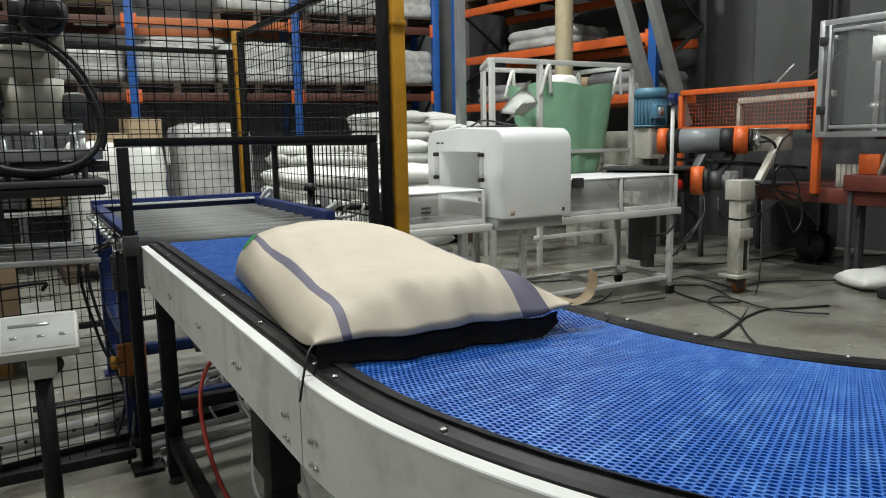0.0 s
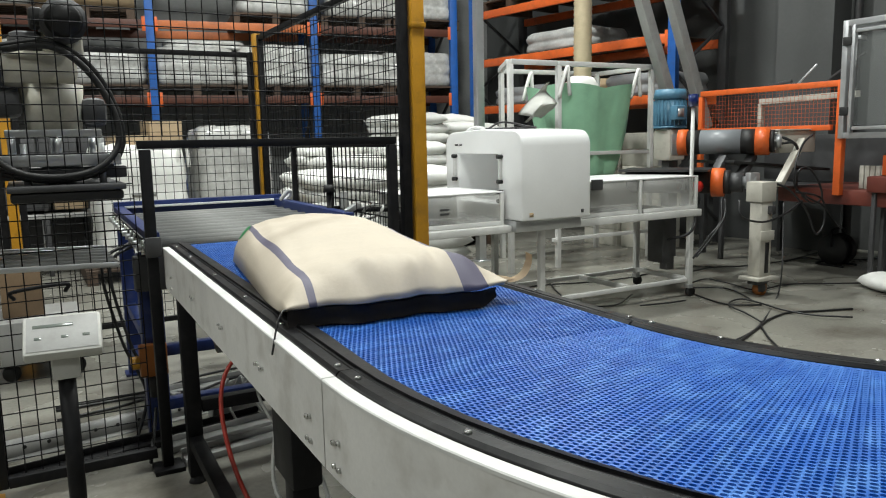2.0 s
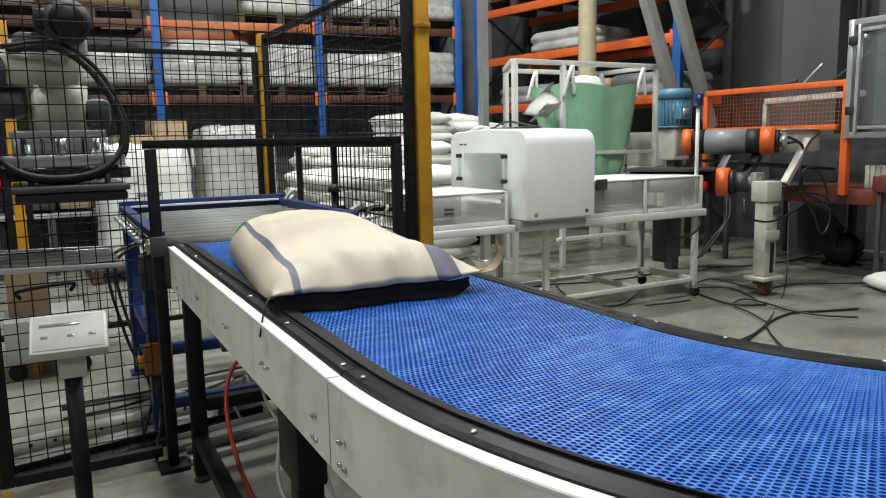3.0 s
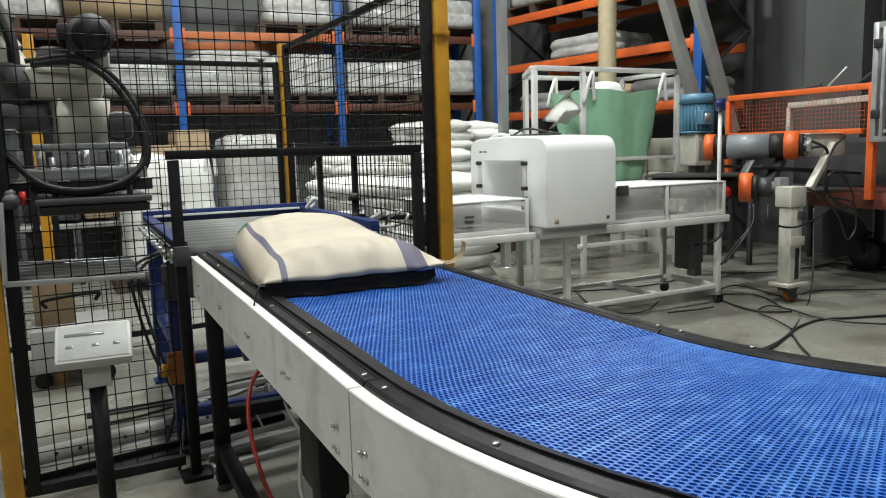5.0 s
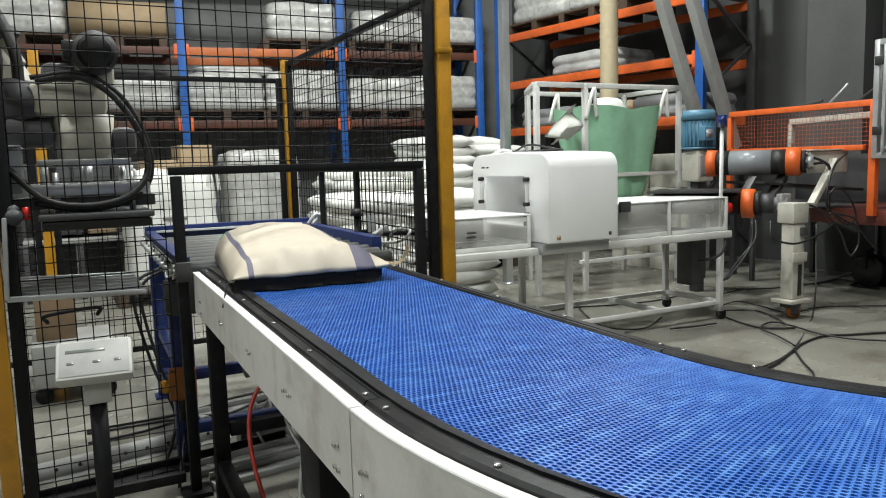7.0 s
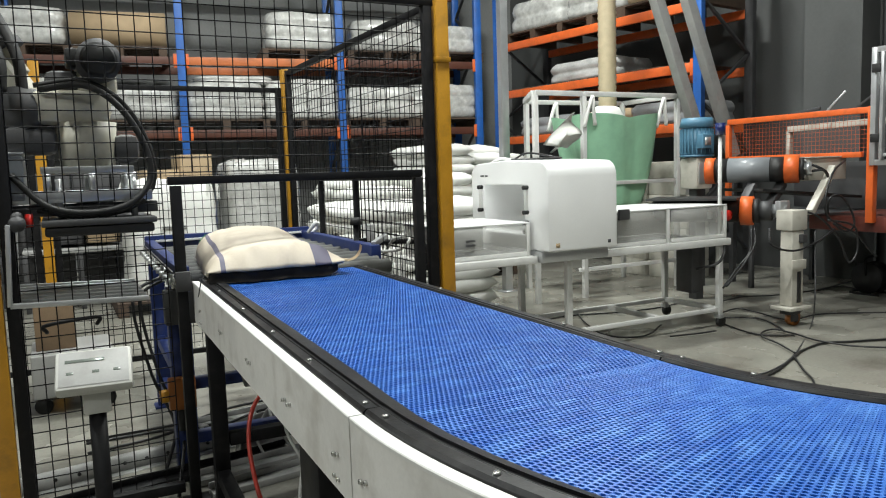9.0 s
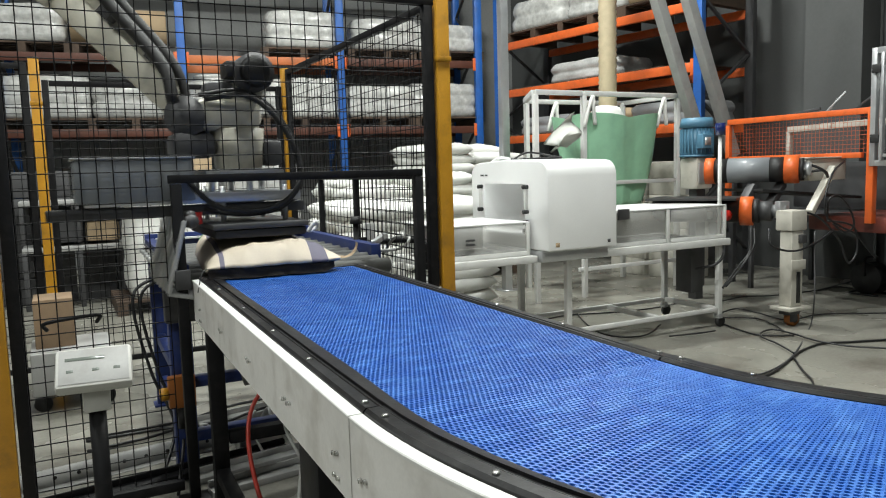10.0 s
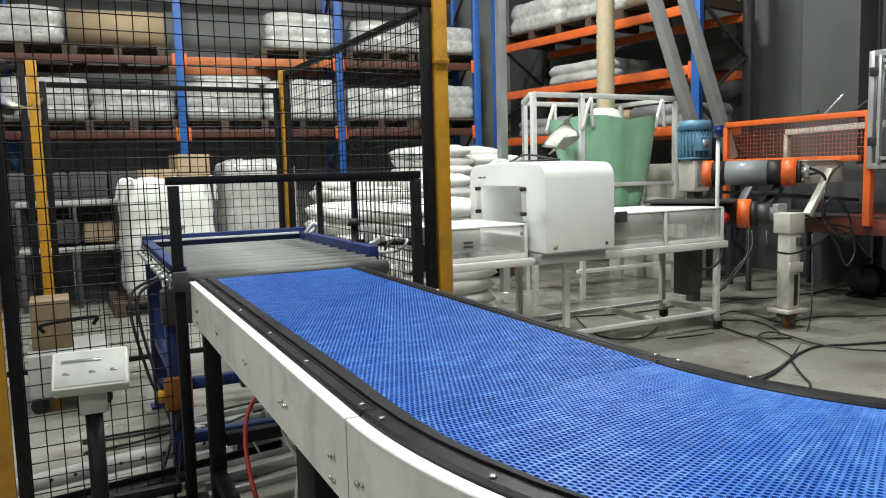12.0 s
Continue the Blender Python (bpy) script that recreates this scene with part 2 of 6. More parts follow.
def box(a, b, bevel=0.004, bm=None):
    """A box between two corners."""
    bm = bm or bmesh.new()
    lo, hi = [min(p, q) for p, q in zip(a, b)], [max(p, q) for p, q in zip(a, b)]
    v = [bm.verts.new((x, y, z)) for x in (lo[0], hi[0]) for y in (lo[1], hi[1]) for z in (lo[2], hi[2])]
    fs = [bm.faces.new([v[i] for i in q]) for q in ((0, 1, 3, 2), (4, 6, 7, 5), (0, 4, 5, 1), (2, 3, 7, 6), (0, 2, 6, 4), (1, 5, 7, 3))]
    if bevel:
        es = list({e for f in fs for e in f.edges})
        bmesh.ops.bevel(bm, geom=es, offset=min(bevel, 0.45 * min(h - l for l, h in zip(lo, hi))), segments=2, affect="EDGES", profile=0.5)
    return bm


def beam(p, q, w, d, bm=None, up=(0, 0, 1), bevel=0.003):
    """A straight bar of section w x d from p to q."""
    p, q = Vector(p), Vector(q)
    z = (q - p).normalized()
    u = Vector(up)
    if abs(z.dot(u)) > 0.98:
        u = Vector((0, 1, 0))
    x = u.cross(z).normalized()
    y = z.cross(x)
    piece = box((-w / 2, -d / 2, 0), (w / 2, d / 2, (q - p).length), bevel)
    m = Matrix((x, y, z)).transposed().to_4x4()
    m.translation = p
    piece.transform(m)
    if bm is None:
        return piece
    tmp = bpy.data.meshes.new("tmp")
    piece.to_mesh(tmp)
    piece.free()
    bm.from_mesh(tmp)
    bpy.data.meshes.remove(tmp)
    return bm


def rod(p, q, r, bm=None, seg=14, r2=None, cap=True):
    """A round bar from p to q."""
    bm = bm or bmesh.new()
    p, q = Vector(p), Vector(q)
    z = (q - p).normalized()
    x = z.orthogonal().normalized()
    y = z.cross(x)
    rings = []
    for c, rad in ((p, r), (q, r if r2 is None else r2)):
        rings.append([bm.verts.new(c + (x * math.cos(a) + y * math.sin(a)) * rad) for a in (2 * math.pi * i / seg for i in range(seg))])
    for i in range(seg):
        bm.faces.new((rings[0][i], rings[0][(i + 1) % seg], rings[1][(i + 1) % seg], rings[1][i]))
    if cap:
        bm.faces.new(rings[0][::-1]), bm.faces.new(rings[1])
    return bm


def smooth_path(pts, steps=6):
    """Catmull-Rom points through pts."""
    pts = [Vector(p) for p in pts]
    pts = [2 * pts[0] - pts[1]] + pts + [2 * pts[-1] - pts[-2]]
    out = []
    for a, b, c, d in zip(pts, pts[1:], pts[2:], pts[3:]):
        for i in range(steps):
            t = i / steps
            out.append(0.5 * (2 * b + (c - a) * t + (2 * a - 5 * b + 4 * c - d) * t * t + (3 * b - a - 3 * c + d) * t ** 3))
    return out + [pts[-2]]


def tube(pts, r, bm=None, seg=8, steps=6, ridges=0.0):
    """A bent round tube through pts."""
    bm = bm or bmesh.new()
    path = smooth_path(pts, steps) if steps else [Vector(p) for p in pts]
    x = (path[1] - path[0]).orthogonal().normalized()
    rings = []
    for i, c in enumerate(path):
        z = (path[min(i + 1, len(path) - 1)] - path[max(i - 1, 0)]).normalized()
        x = (x - z * x.dot(z)).normalized()
        y = z.cross(x)
        rad = r + (ridges if i % 2 else 0)
        rings.append([bm.verts.new(c + (x * math.cos(a) + y * math.sin(a)) * rad) for a in (2 * math.pi * j / seg for j in range(seg))])
    for a, b in zip(rings, rings[1:]):
        for i in range(seg):
            bm.faces.new((a[i], a[(i + 1) % seg], b[(i + 1) % seg], b[i]))
    bm.faces.new(rings[0][::-1]), bm.faces.new(rings[-1])
    return bm


def wires(p, du, nu, su, dv, nv, sv, r, bm=None):
    """A flat welded mesh: nu + 1 bars along dv and nv + 1 along du, from corner p."""
    bm = bm or bmesh.new()
    p, du, dv = Vector(p), Vector(du).normalized(), Vector(dv).normalized()
    off = du.cross(dv).normalized() * r * 1.6
    for i in range(nu + 1):
        a = p + du * su * i
        rod(a, a + dv * sv * nv, r, bm, 5, cap=False)
    for j in range(nv + 1):
        a = p + dv * sv * j + off
        rod(a, a + du * su * nu, r, bm, 5, cap=False)
    return bm


# ---- the hall ----
def slab(name, a, b, mat, label="", category=""):
    ob = new(name, mesh_of(name, box(a, b, 0), mat, 0))
    return tagged(ob, label, category, kind="structure")


slab("floor", (-9, -7, -0.2), (13, 16, 0), FLOOR, "worn grey concrete warehouse floor with dark stains", "floor")
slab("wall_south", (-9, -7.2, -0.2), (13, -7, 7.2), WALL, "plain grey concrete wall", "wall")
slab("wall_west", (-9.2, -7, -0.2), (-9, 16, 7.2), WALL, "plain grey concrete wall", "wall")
slab("ceiling", (-9.2, -7.2, 7.2), (13.2, 16.2, 7.4), CEIL, "pale sheet metal hall ceiling", "ceiling")
HALL_TURN = -9.0
wall_n = slab("wall_north", (-12, 0, -0.2), (12, 0.2, 7.3), PALE_WALL, "tall grey concrete panel wall behind the racking", "wall")
wall_n.matrix_basis = pose(1.63 + 0.235, 11 + 1.48, 0, 0, 0, HALL_TURN)
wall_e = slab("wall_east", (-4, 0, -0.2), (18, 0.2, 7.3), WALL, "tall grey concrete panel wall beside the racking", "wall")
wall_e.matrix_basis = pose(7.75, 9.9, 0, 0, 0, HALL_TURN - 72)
for i, x in enumerate((-6.0, -3.0, 0.0, 0.35, 3.0, 6.0)):
    part("panel_joint", box((x - 0.012, -0.006, 0), (x + 0.012, 0.002, 7.1), 0), DARK_GREY, wall_n)
for x in (0.6, 6.2, 9.0):
    part("panel_joint", box((x - 0.012, -0.006, 0), (x + 0.012, 0.002, 7.1), 0), DARK_GREY, wall_e)
pillar = slab("pillar", (3.9, -0.42, 0), (4.55, -0.003, 7.1), WALL, "square grey concrete pillar against the wall", "pillar")
pillar.matrix_basis = wall_e.matrix_basis.copy()
for z in (1.0, 2.4, 3.8):
    part("pipe_clip", box((4.62, -0.16, z), (4.74, -0.004, z + 0.04), 0.003), BARE, pillar)
part("conduit", rod((4.68, -0.12, 0.02), (4.68, -0.12, 6.8), 0.045), DARK_GREY, pillar, "dark steel conduit pipe")
for lx, ly in LAMP_XY:
    t = thing("high_bay_lamp", (lx, ly, 6.4), "round white high-bay lamp hanging from the ceiling", "lamp", "high-bay lamps")
    part("housing", rod((0, 0, 0.03), (0, 0, 0.3), 0.29, seg=24, r2=0.1), BARE, t)
    part("diffuser", rod((0, 0, 0.008), (0, 0, 0.028), 0.26, seg=24), GLOW, t)
    part("hanger", rod((0, 0, 0.3), (0, 0, 0.8), 0.012), DARK_GREY, t)


# ---- curved belt conveyor ----
BELT_Z, HALF, PITCH = 0.955, 0.312, 0.025
R_MID = 1.19
R_OUT = R_MID + HALF
CONV = pose(0.815, 1.2, 0, 0, 0, -1.5)
LENGTH = 1.99
conveyor = thing("belt_conveyor", (0.815, 1.2, 0), "curved blue belt conveyor with black edges and white side plates", "conveyor", rz=-1.5)


def on_belt(s, x=0.0):
    """Place and turn, in the conveyor's space, of the spot s along the outer edge and x across."""
    if s >= 0:
        return Vector((x, s)), 0.0
    a = max(s / R_OUT, -math.pi / 2)
    r = R_MID - x
    p, turn = Vector((R_MID - r * math.cos(a), r * math.sin(a))), -a
    rest = s - a * R_OUT
    if rest < 0:
        p += Vector((-math.sin(turn), math.cos(turn))) * rest
    return p, turn


def strip(x0, x1, z0, z1, s0, s1, bm=None, step=0.05, bevel=0.0):
    """A band that follows the conveyor between s0 and s1, with a rectangular section."""
    bm = bm or bmesh.new()
    n = max(1, int(abs(s1 - s0) / step)) if s0 < 0 else 1
    c = min(bevel, (x1 - x0) * 0.4, (z1 - z0) * 0.4)
    sec = [(x0, z0), (x1, z0), (x1, z1 - c), (x1 - c, z1), (x0 + c, z1), (x0, z1 - c)] if c else [(x0, z0), (x1, z0), (x1, z1), (x0, z1)]
    rings = []
    for i in range(n + 1):
        s = s0 + (s1 - s0) * i / n
        rings.append([bm.verts.new((*on_belt(s, x)[0], z)) for x, z in sec])
    m = len(sec)
    for a, b in zip(rings, rings[1:]):
        for i in range(m):
            bm.faces.new((a[i], b[i], b[(i + 1) % m], a[(i + 1) % m]))
    bm.faces.new(rings[0]), bm.faces.new(rings[-1][::-1])
    bmesh.ops.recalc_face_normals(bm, faces=bm.faces)
    return bm


S_END = -3.95
part("side_plate", strip(-0.388, -0.380, 0.788, 0.945, 0.003, LENGTH), SKIRT, conveyor, "grey-white sheet steel side plate")
part("side_plate", strip(-0.388, -0.380, 0.788, 0.945, S_END, -0.003), SKIRT, conveyor, "grey-white sheet steel side plate, bent to the curve")
part("side_plate", strip(0.380, 0.388, 0.80, 0.945, 0.003, LENGTH), SKIRT, conveyor)
part("side_plate", strip(0.380, 0.388, 0.80, 0.945, S_END, -0.003), SKIRT, conveyor)
part("top_flange", strip(-0.389, -0.361, 0.9455, 0.953, 0.002, LENGTH + 0.01, bevel=0.002), WHITE_STEEL, conveyor, "white folded steel flange")
part("top_flange", strip(-0.389, -0.361, 0.9455, 0.953, S_END, -0.002, bevel=0.002), WHITE_STEEL, conveyor, "white folded steel flange")
for x0, x1, z1 in ((-0.3605, -0.314, 0.9605), (0.314, 0.362, 0.9605)):
    lip = 0.024 if x0 < 0 else 0.0
    part("edge_strip", strip(x0, x1, 0.944, z1, 0.004, LENGTH + 0.01, bevel=0.006), BLACK_PLASTIC, conveyor, "black plastic belt guide strip")
    if lip:
        bm = bmesh.new()
        rings = []
        for i in range(26):
            s = -0.75 + i * (LENGTH + 0.76) / 25
            wide = lip * min(1.0, max(0.02, (s + 0.75) / 1.0))
            rings.append([bm.verts.new((*on_belt(s, x)[0], z)) for x, z in ((x1 - 0.01, 0.9612), (x1 + wide, 0.9612), (x1 + wide, 0.9642), (x1 - 0.01, 0.968))])
        for a, b in zip(rings, rings[1:]):
            for i in range(4):
                bm.faces.new((a[i], b[i], b[(i + 1) % 4], a[(i + 1) % 4]))
        bm.faces.new(rings[0]), bm.faces.new(rings[-1][::-1])
        bmesh.ops.recalc_face_normals(bm, faces=bm.faces)
        part("edge_lip", bm, BLACK_PLASTIC, conveyor, "black plastic lip over the belt edge")
    part("edge_strip", strip(x0, x1, 0.944, z1 + 0.002, S_END, -0.004, bevel=0.006), BLACK_PLASTIC, conveyor, "black plastic belt guide strip in the curve")
    mid = (x0 + x1) / 2 - math.copysign(0.008, x0)
    part("edge_rib", strip(mid - 0.003, mid + 0.003, z1 - 0.002, z1 + 0.0025, S_END, LENGTH, bevel=0.003), BLACK_PLASTIC, conveyor)
part("belt_bed", strip(-0.37, 0.37, 0.925, 0.935, S_END, LENGTH - 0.04), BED, conveyor, "black belt bed under the belt")
part("bottom_tray", strip(-0.372, 0.372, 0.79, 0.797, S_END, LENGTH - 0.02), DARK_GREY, conveyor)

bolt_mesh = mesh_of("bolt", rod((0, 0, 0), (0, 0, 0.004), 0.0065, seg=10, r2=0.005), BOLT)

dark_bolt_mesh = mesh_of("bolt", rod((0, 0, 0), (0, 0, 0.005), 0.0052, seg=6), BOLT)


def bolt(parent, p, q=(0, 0, 0), mesh=None):
    ob = new("bolt", mesh or bolt_mesh)
    ob.parent, ob.location, ob.rotation_euler = parent, p, [radians(a) for a in q]
    return ob


for s in (-1.6, -1.25, -0.85, -0.36, -0.06, 0.035, 0.40, 0.75, 1.15, 1.6, 1.92):
    for x in (-0.345, 0.345):
        bolt(conveyor, (*on_belt(s, x)[0], 0.9605 if s > 0 else 0.9625))
for s, n in ((-0.9, 2), (-0.45, 2), (-0.07, 2), (0.075, 2), (0.42, 4), (0.86, 3), (1.32, 3), (1.8, 2)):
    for i in range(n):
        p, turn = on_belt(s + 0.022 * i, -0.388)
        bolt(conveyor, (*p, 0.86 - (0.006 if i % 2 else 0)), (0, -90, math.degrees(turn)), dark_bolt_mesh)
        if n == 2:
            bolt(conveyor, (*p, 0.812), (0, -90, math.degrees(turn)), dark_bolt_mesh)
for x in (-0.34, 0.34):
    for y in (1.83, 0.32):
        part("leg", beam((x, y, 0.03), (x, y, 0.80), 0.06, 0.06), BLACK_STEEL, conveyor, "black square steel leg")
        part("levelling_foot", rod((x, y, 0.0), (x, y, 0.035), 0.035, r2=0.02), DARK_GREY, conveyor)
    part("leg_gusset", box((x - 0.035, 0.27, 0.62), (x + 0.035, 0.42, 0.787), 0.01), BLACK_STEEL, conveyor)
for s in (-1.1, -2.4):
    for x in (-0.3, 0.3):
        p, turn = on_belt(s, x)
        part("leg", beam((*p, 0.0), (*p, 0.79), 0.06, 0.06), BLACK_STEEL, conveyor, "black square steel leg")
for y in (0.32, 1.83):
    part("cross_beam", beam((-0.305, y, 0.32), (0.305, y, 0.32), 0.05, 0.05), BLACK_STEEL, conveyor)
for x in (-0.34, 0.34):
    part("long_beam", beam((x, 0.355, 0.18), (x, 1.795, 0.18), 0.05, 0.05), BLACK_STEEL, conveyor)
part("end_roller", rod((-0.36, LENGTH + 0.03, 0.925), (0.36, LENGTH + 0.03, 0.925), 0.026), DARK_GREY, conveyor)
part("transfer_plate", box((-0.35, LENGTH + 0.062, 0.944), (0.36, LENGTH + 0.11, 0.950), 0.002), BLACK_PLASTIC, conveyor, "thin black transfer plate at the belt end")
part("drive_motor", rod((-0.30, 1.45, 0.70), (0.1, 1.45, 0.70), 0.07, seg=20), DARK_GREY, conveyor, "dark drive motor under the belt")


def belt_module():
    """One transverse row of the belt, with two lines of staggered oval holes through it."""
    bm = bmesh.new()
    n, zt, zb = 60, 0.0, -0.010
    cell, rows = 2 * HALF / n, 2
    half = PITCH / rows
    ring = 6
    for j in range(rows):
        y0 = -PITCH / 2 + j * half
        for i in range(n):
            x0 = -HALF + (i + (0.5 if j % 2 else 0.0)) * cell
            x1 = min(x0 + cell, HALF)
            if x1 - x0 < cell * 0.9:
                v = [bm.verts.new((a, b, zt)) for a, b in ((x0, y0), (x1, y0), (x1, y0 + half), (x0, y0 + half))]
                bm.faces.new(v)
                continue
            cx, cy = (x0 + x1) / 2, y0 + half * 0.5
            out = [bm.verts.new((a, b, zt)) for a, b in ((x1, cy), (x1, y0 + half), (x0, y0 + half), (x0, cy), (x0, y0), (x1, y0))]
            hole, low = [], []
            for q in range(ring):
                a = (0, 52, 128, 180, 232, 308)[q]
                hx, hy = cell * 0.37 * math.cos(radians(a)), half * 0.47 * math.sin(radians(a))
                hole.append(bm.verts.new((cx + hx, cy + hy, zt)))
                low.append(bm.verts.new((cx + hx, cy + hy, zb)))
            for q in range(ring):
                w = (q + 1) % ring
                bm.faces.new((out[q], out[w], hole[w], hole[q]))
                bm.faces.new((hole[q], hole[w], low[w], low[q]))
    x0, x1 = -HALF, -HALF + cell * 0.5
    bm.faces.new([bm.verts.new((a, b, zt)) for a, b in ((x0, 0), (x1, 0), (x1, PITCH / 2), (x0, PITCH / 2))])
    for y in (-PITCH / 2, PITCH / 2):
        bm.faces.new([bm.verts.new((a, y, b)) for a, b in ((-HALF, zt), (HALF, zt), (HALF, zb), (-HALF, zb))])
    me = bpy.data.meshes.new("belt_module")
    bm.to_mesh(me)
    bm.free()
    me.materials.append(BELT_BLUE)
    return me


module_mesh = belt_module()
FIRST_S, MODULES = -3.9, 238
belt_modules = []
for i in range(MODULES):
    ob = new("belt_module", module_mesh)
    ob.parent = conveyor
    belt_modules.append(ob)


def module_pose(s):
    """Rows lean by a hair, like shingles, so that they slide over one another in the curve."""
    if s <= LENGTH + 0.02:
        p, turn = on_belt(s)
        return pose(p.x, p.y, BELT_Z, -1.2, 0, math.degrees(turn))
    over = s - LENGTH - 0.02
    drop = min(over, 0.1)
    return pose(0, LENGTH + 0.02 + 0.03 * min(over / 0.05, 1) - max(0, over - 0.1), BELT_Z - drop, -1.2 - 600 * drop, 0, 0)


# ---- roller table ----
roller_table = thing("roller_table", (0.99, 4.15, 0), "blue steel roller table with grey rollers", "roller conveyor", rz=-1.5)
part("side_rail", box((-0.53, -0.80, 0.89), (-0.475, 0.86, 1.0), 0.004), BLUE_FRAME, roller_table, "dark blue steel side rail")
part("side_rail", box((0.475, -0.50, 0.90), (0.53, 0.86, 1.0), 0.004), BLUE_FRAME, roller_table, "dark blue steel side rail")
part("end_stop", box((-0.53, 0.865, 0.89), (0.53, 0.92, 1.025), 0.004), BLUE_FRAME, roller_table, "dark blue end stop beam")
part("stop_lip", box((-0.47, 0.845, 0.985), (0.47, 0.862, 0.999), 0.002), WHITE, roller_table, "bright metal lip on the end stop")
roller_mesh = mesh_of("roller", rod((-0.47, 0, 0), (0.47, 0, 0), 0.036, seg=18), STEEL)
for i in range(11):
    r = new("roller", roller_mesh)
    r.parent, r.location = roller_table, (0, -0.755 + 0.155 * i, 0.921)
for x in (-0.5, 0.5):
    for y in (-0.55, 0.6):
        part("leg", beam((x, y, 0.0), (x, y, 0.889), 0.08, 0.06), BLUE_FRAME, roller_table, "dark blue steel leg")
        part("foot_plate", box((x - 0.06, y - 0.06, 0.0), (x + 0.06, y + 0.06, 0.012), 0.002), BLUE_FRAME, roller_table)
for z in (0.42, 0.16):
    part("cross_beam", beam((-0.46, -0.55, z), (0.46, -0.55, z), 0.06, 0.05), BLUE_FRAME, roller_table)
    part("long_beam", beam((-0.5, -0.518, z), (-0.5, 0.568, z), 0.05, 0.05), BLUE_FRAME, roller_table)
for i in range(11):
    y = -0.755 + 0.155 * i
    part("sprocket", rod((-0.532, y, 0.935), (-0.548, y, 0.935), 0.034, seg=14), BOLT, roller_table, "bright chain sprocket")
    part("axle_nut", rod((-0.5485, y, 0.935), (-0.57, y, 0.935), 0.014, seg=8), BARE, roller_table)
part("chain_run", box((-0.545, -0.75, 0.968), (-0.535, 0.79, 0.976), 0.002), DARK_GREY, roller_table, "dark drive chain")
part("clamp_lever", beam((0.5, -0.46, 1.0), (0.62, -0.34, 1.03), 0.025, 0.03), BARE, roller_table, "bright metal lever at the rail")
part("air_line", tube([(0.53, -0.46, 0.96), (0.6, -0.6, 0.98), (0.66, -0.58, 1.03), (0.63, -0.44, 1.02), (0.6, -0.36, 0.93)], 0.008), GREY_CABLE, roller_table)
part("tie", tube([(0.47, 0.68, 1.0), (0.51, 0.64, 1.06), (0.54, 0.68, 1.03), (0.5, 0.72, 0.99)], 0.014), WHITE, roller_table, "white knotted tie on the rail")

sensor = thing("sensor_post", (1.50, 3.98, 0), "black sensor post with a cap beside the roller table", "sensor")
part("pole", rod((0, 0, 0.01), (0, 0, 1.09), 0.016), BLACK_STEEL, sensor)
part("cap", rod((0, 0, 1.09), (0, 0, 1.13), 0.035, seg=16, r2=0.025), RUBBER, sensor)
part("sensor_head", box((0.06, -0.03, 0.98), (0.11, 0.02, 1.09), 0.01), WHITE_STEEL, sensor, "pale sensor head")
part("head_arm", beam((0.0, 0, 1.0), (0.06, -0.005, 1.0), 0.02, 0.02), BLACK_STEEL, sensor)
part("bent_arm", tube([(0.016, -0.01, 0.96), (0.12, -0.12, 0.99), (0.26, -0.3, 0.99), (0.28, -0.33, 0.92), (0.27, -0.34, 0.84)], 0.014), BLACK_STEEL, sensor, "bent black guard arm")
part("foot", box((-0.05, -0.05, 0), (0.05, 0.05, 0.01), 0.002), BLACK_STEEL, sensor)

# ---- safety fence ----
FY, FTOP = 3.24, 2.19
MESH = 0.062


def fence_panel(name, p, q, z0, z1, label):
    """A framed wire panel between two points of the plan."""
    p, q = Vector((*p, 0)), Vector((*q, 0))
    t = thing(name, p, label, "fence", "safety fences")
    d = q - p
    L, e = d.length, d.normalized()
    for s in (0.022, L - 0.022):
        part("frame_post", beam(e * s + Vector((0, 0, z0)), e * s + Vector((0, 0, z1)), 0.042, 0.042), BLACK_STEEL, t)
    for z in (z0 + 0.02, z1 - 0.02):
        part("frame_rail", beam(e * 0.045 + Vector((0, 0, z)), e * (L - 0.045) + Vector((0, 0, z)), 0.036, 0.036), BLACK_STEEL, t)
    w = L - 0.05
    n, m = max(1, round(w / MESH)), max(1, round((z1 - z0 - 0.05) / MESH))
    ob = part("wire_mesh", wires(e * 0.025 + Vector((0, 0, z0 + 0.025)), e, n, w / n, (0, 0, 1), m, (z1 - z0 - 0.05) / m, 0.0024), BLACK_STEEL, t, "black welded wire mesh")
    tagged(ob, kind="stuff")
    return t


def yellow_post(x, y, label="yellow square steel fence post bolted to the floor"):
    t = thing("fence_post", (x, y, 0), label, "fence post", "yellow fence posts")
    part("tube", beam((0, 0, 0.012), (0, 0, FTOP + 0.01), 0.066, 0.066), YELLOW, t)
    part("base_plate", box((-0.07, -0.07, 0), (0.07, 0.07, 0.012), 0.003), YELLOW, t)
    part("cap", box((-0.034, -0.034, FTOP + 0.011), (0.034, 0.034, FTOP + 0.022), 0.003), BLACK_PLASTIC, t)
    part("clamp", box((-0.038, -0.040, FTOP - 0.30), (0.038, 0.04, FTOP - 0.275), 0.002), YELLOW, t)
    return t


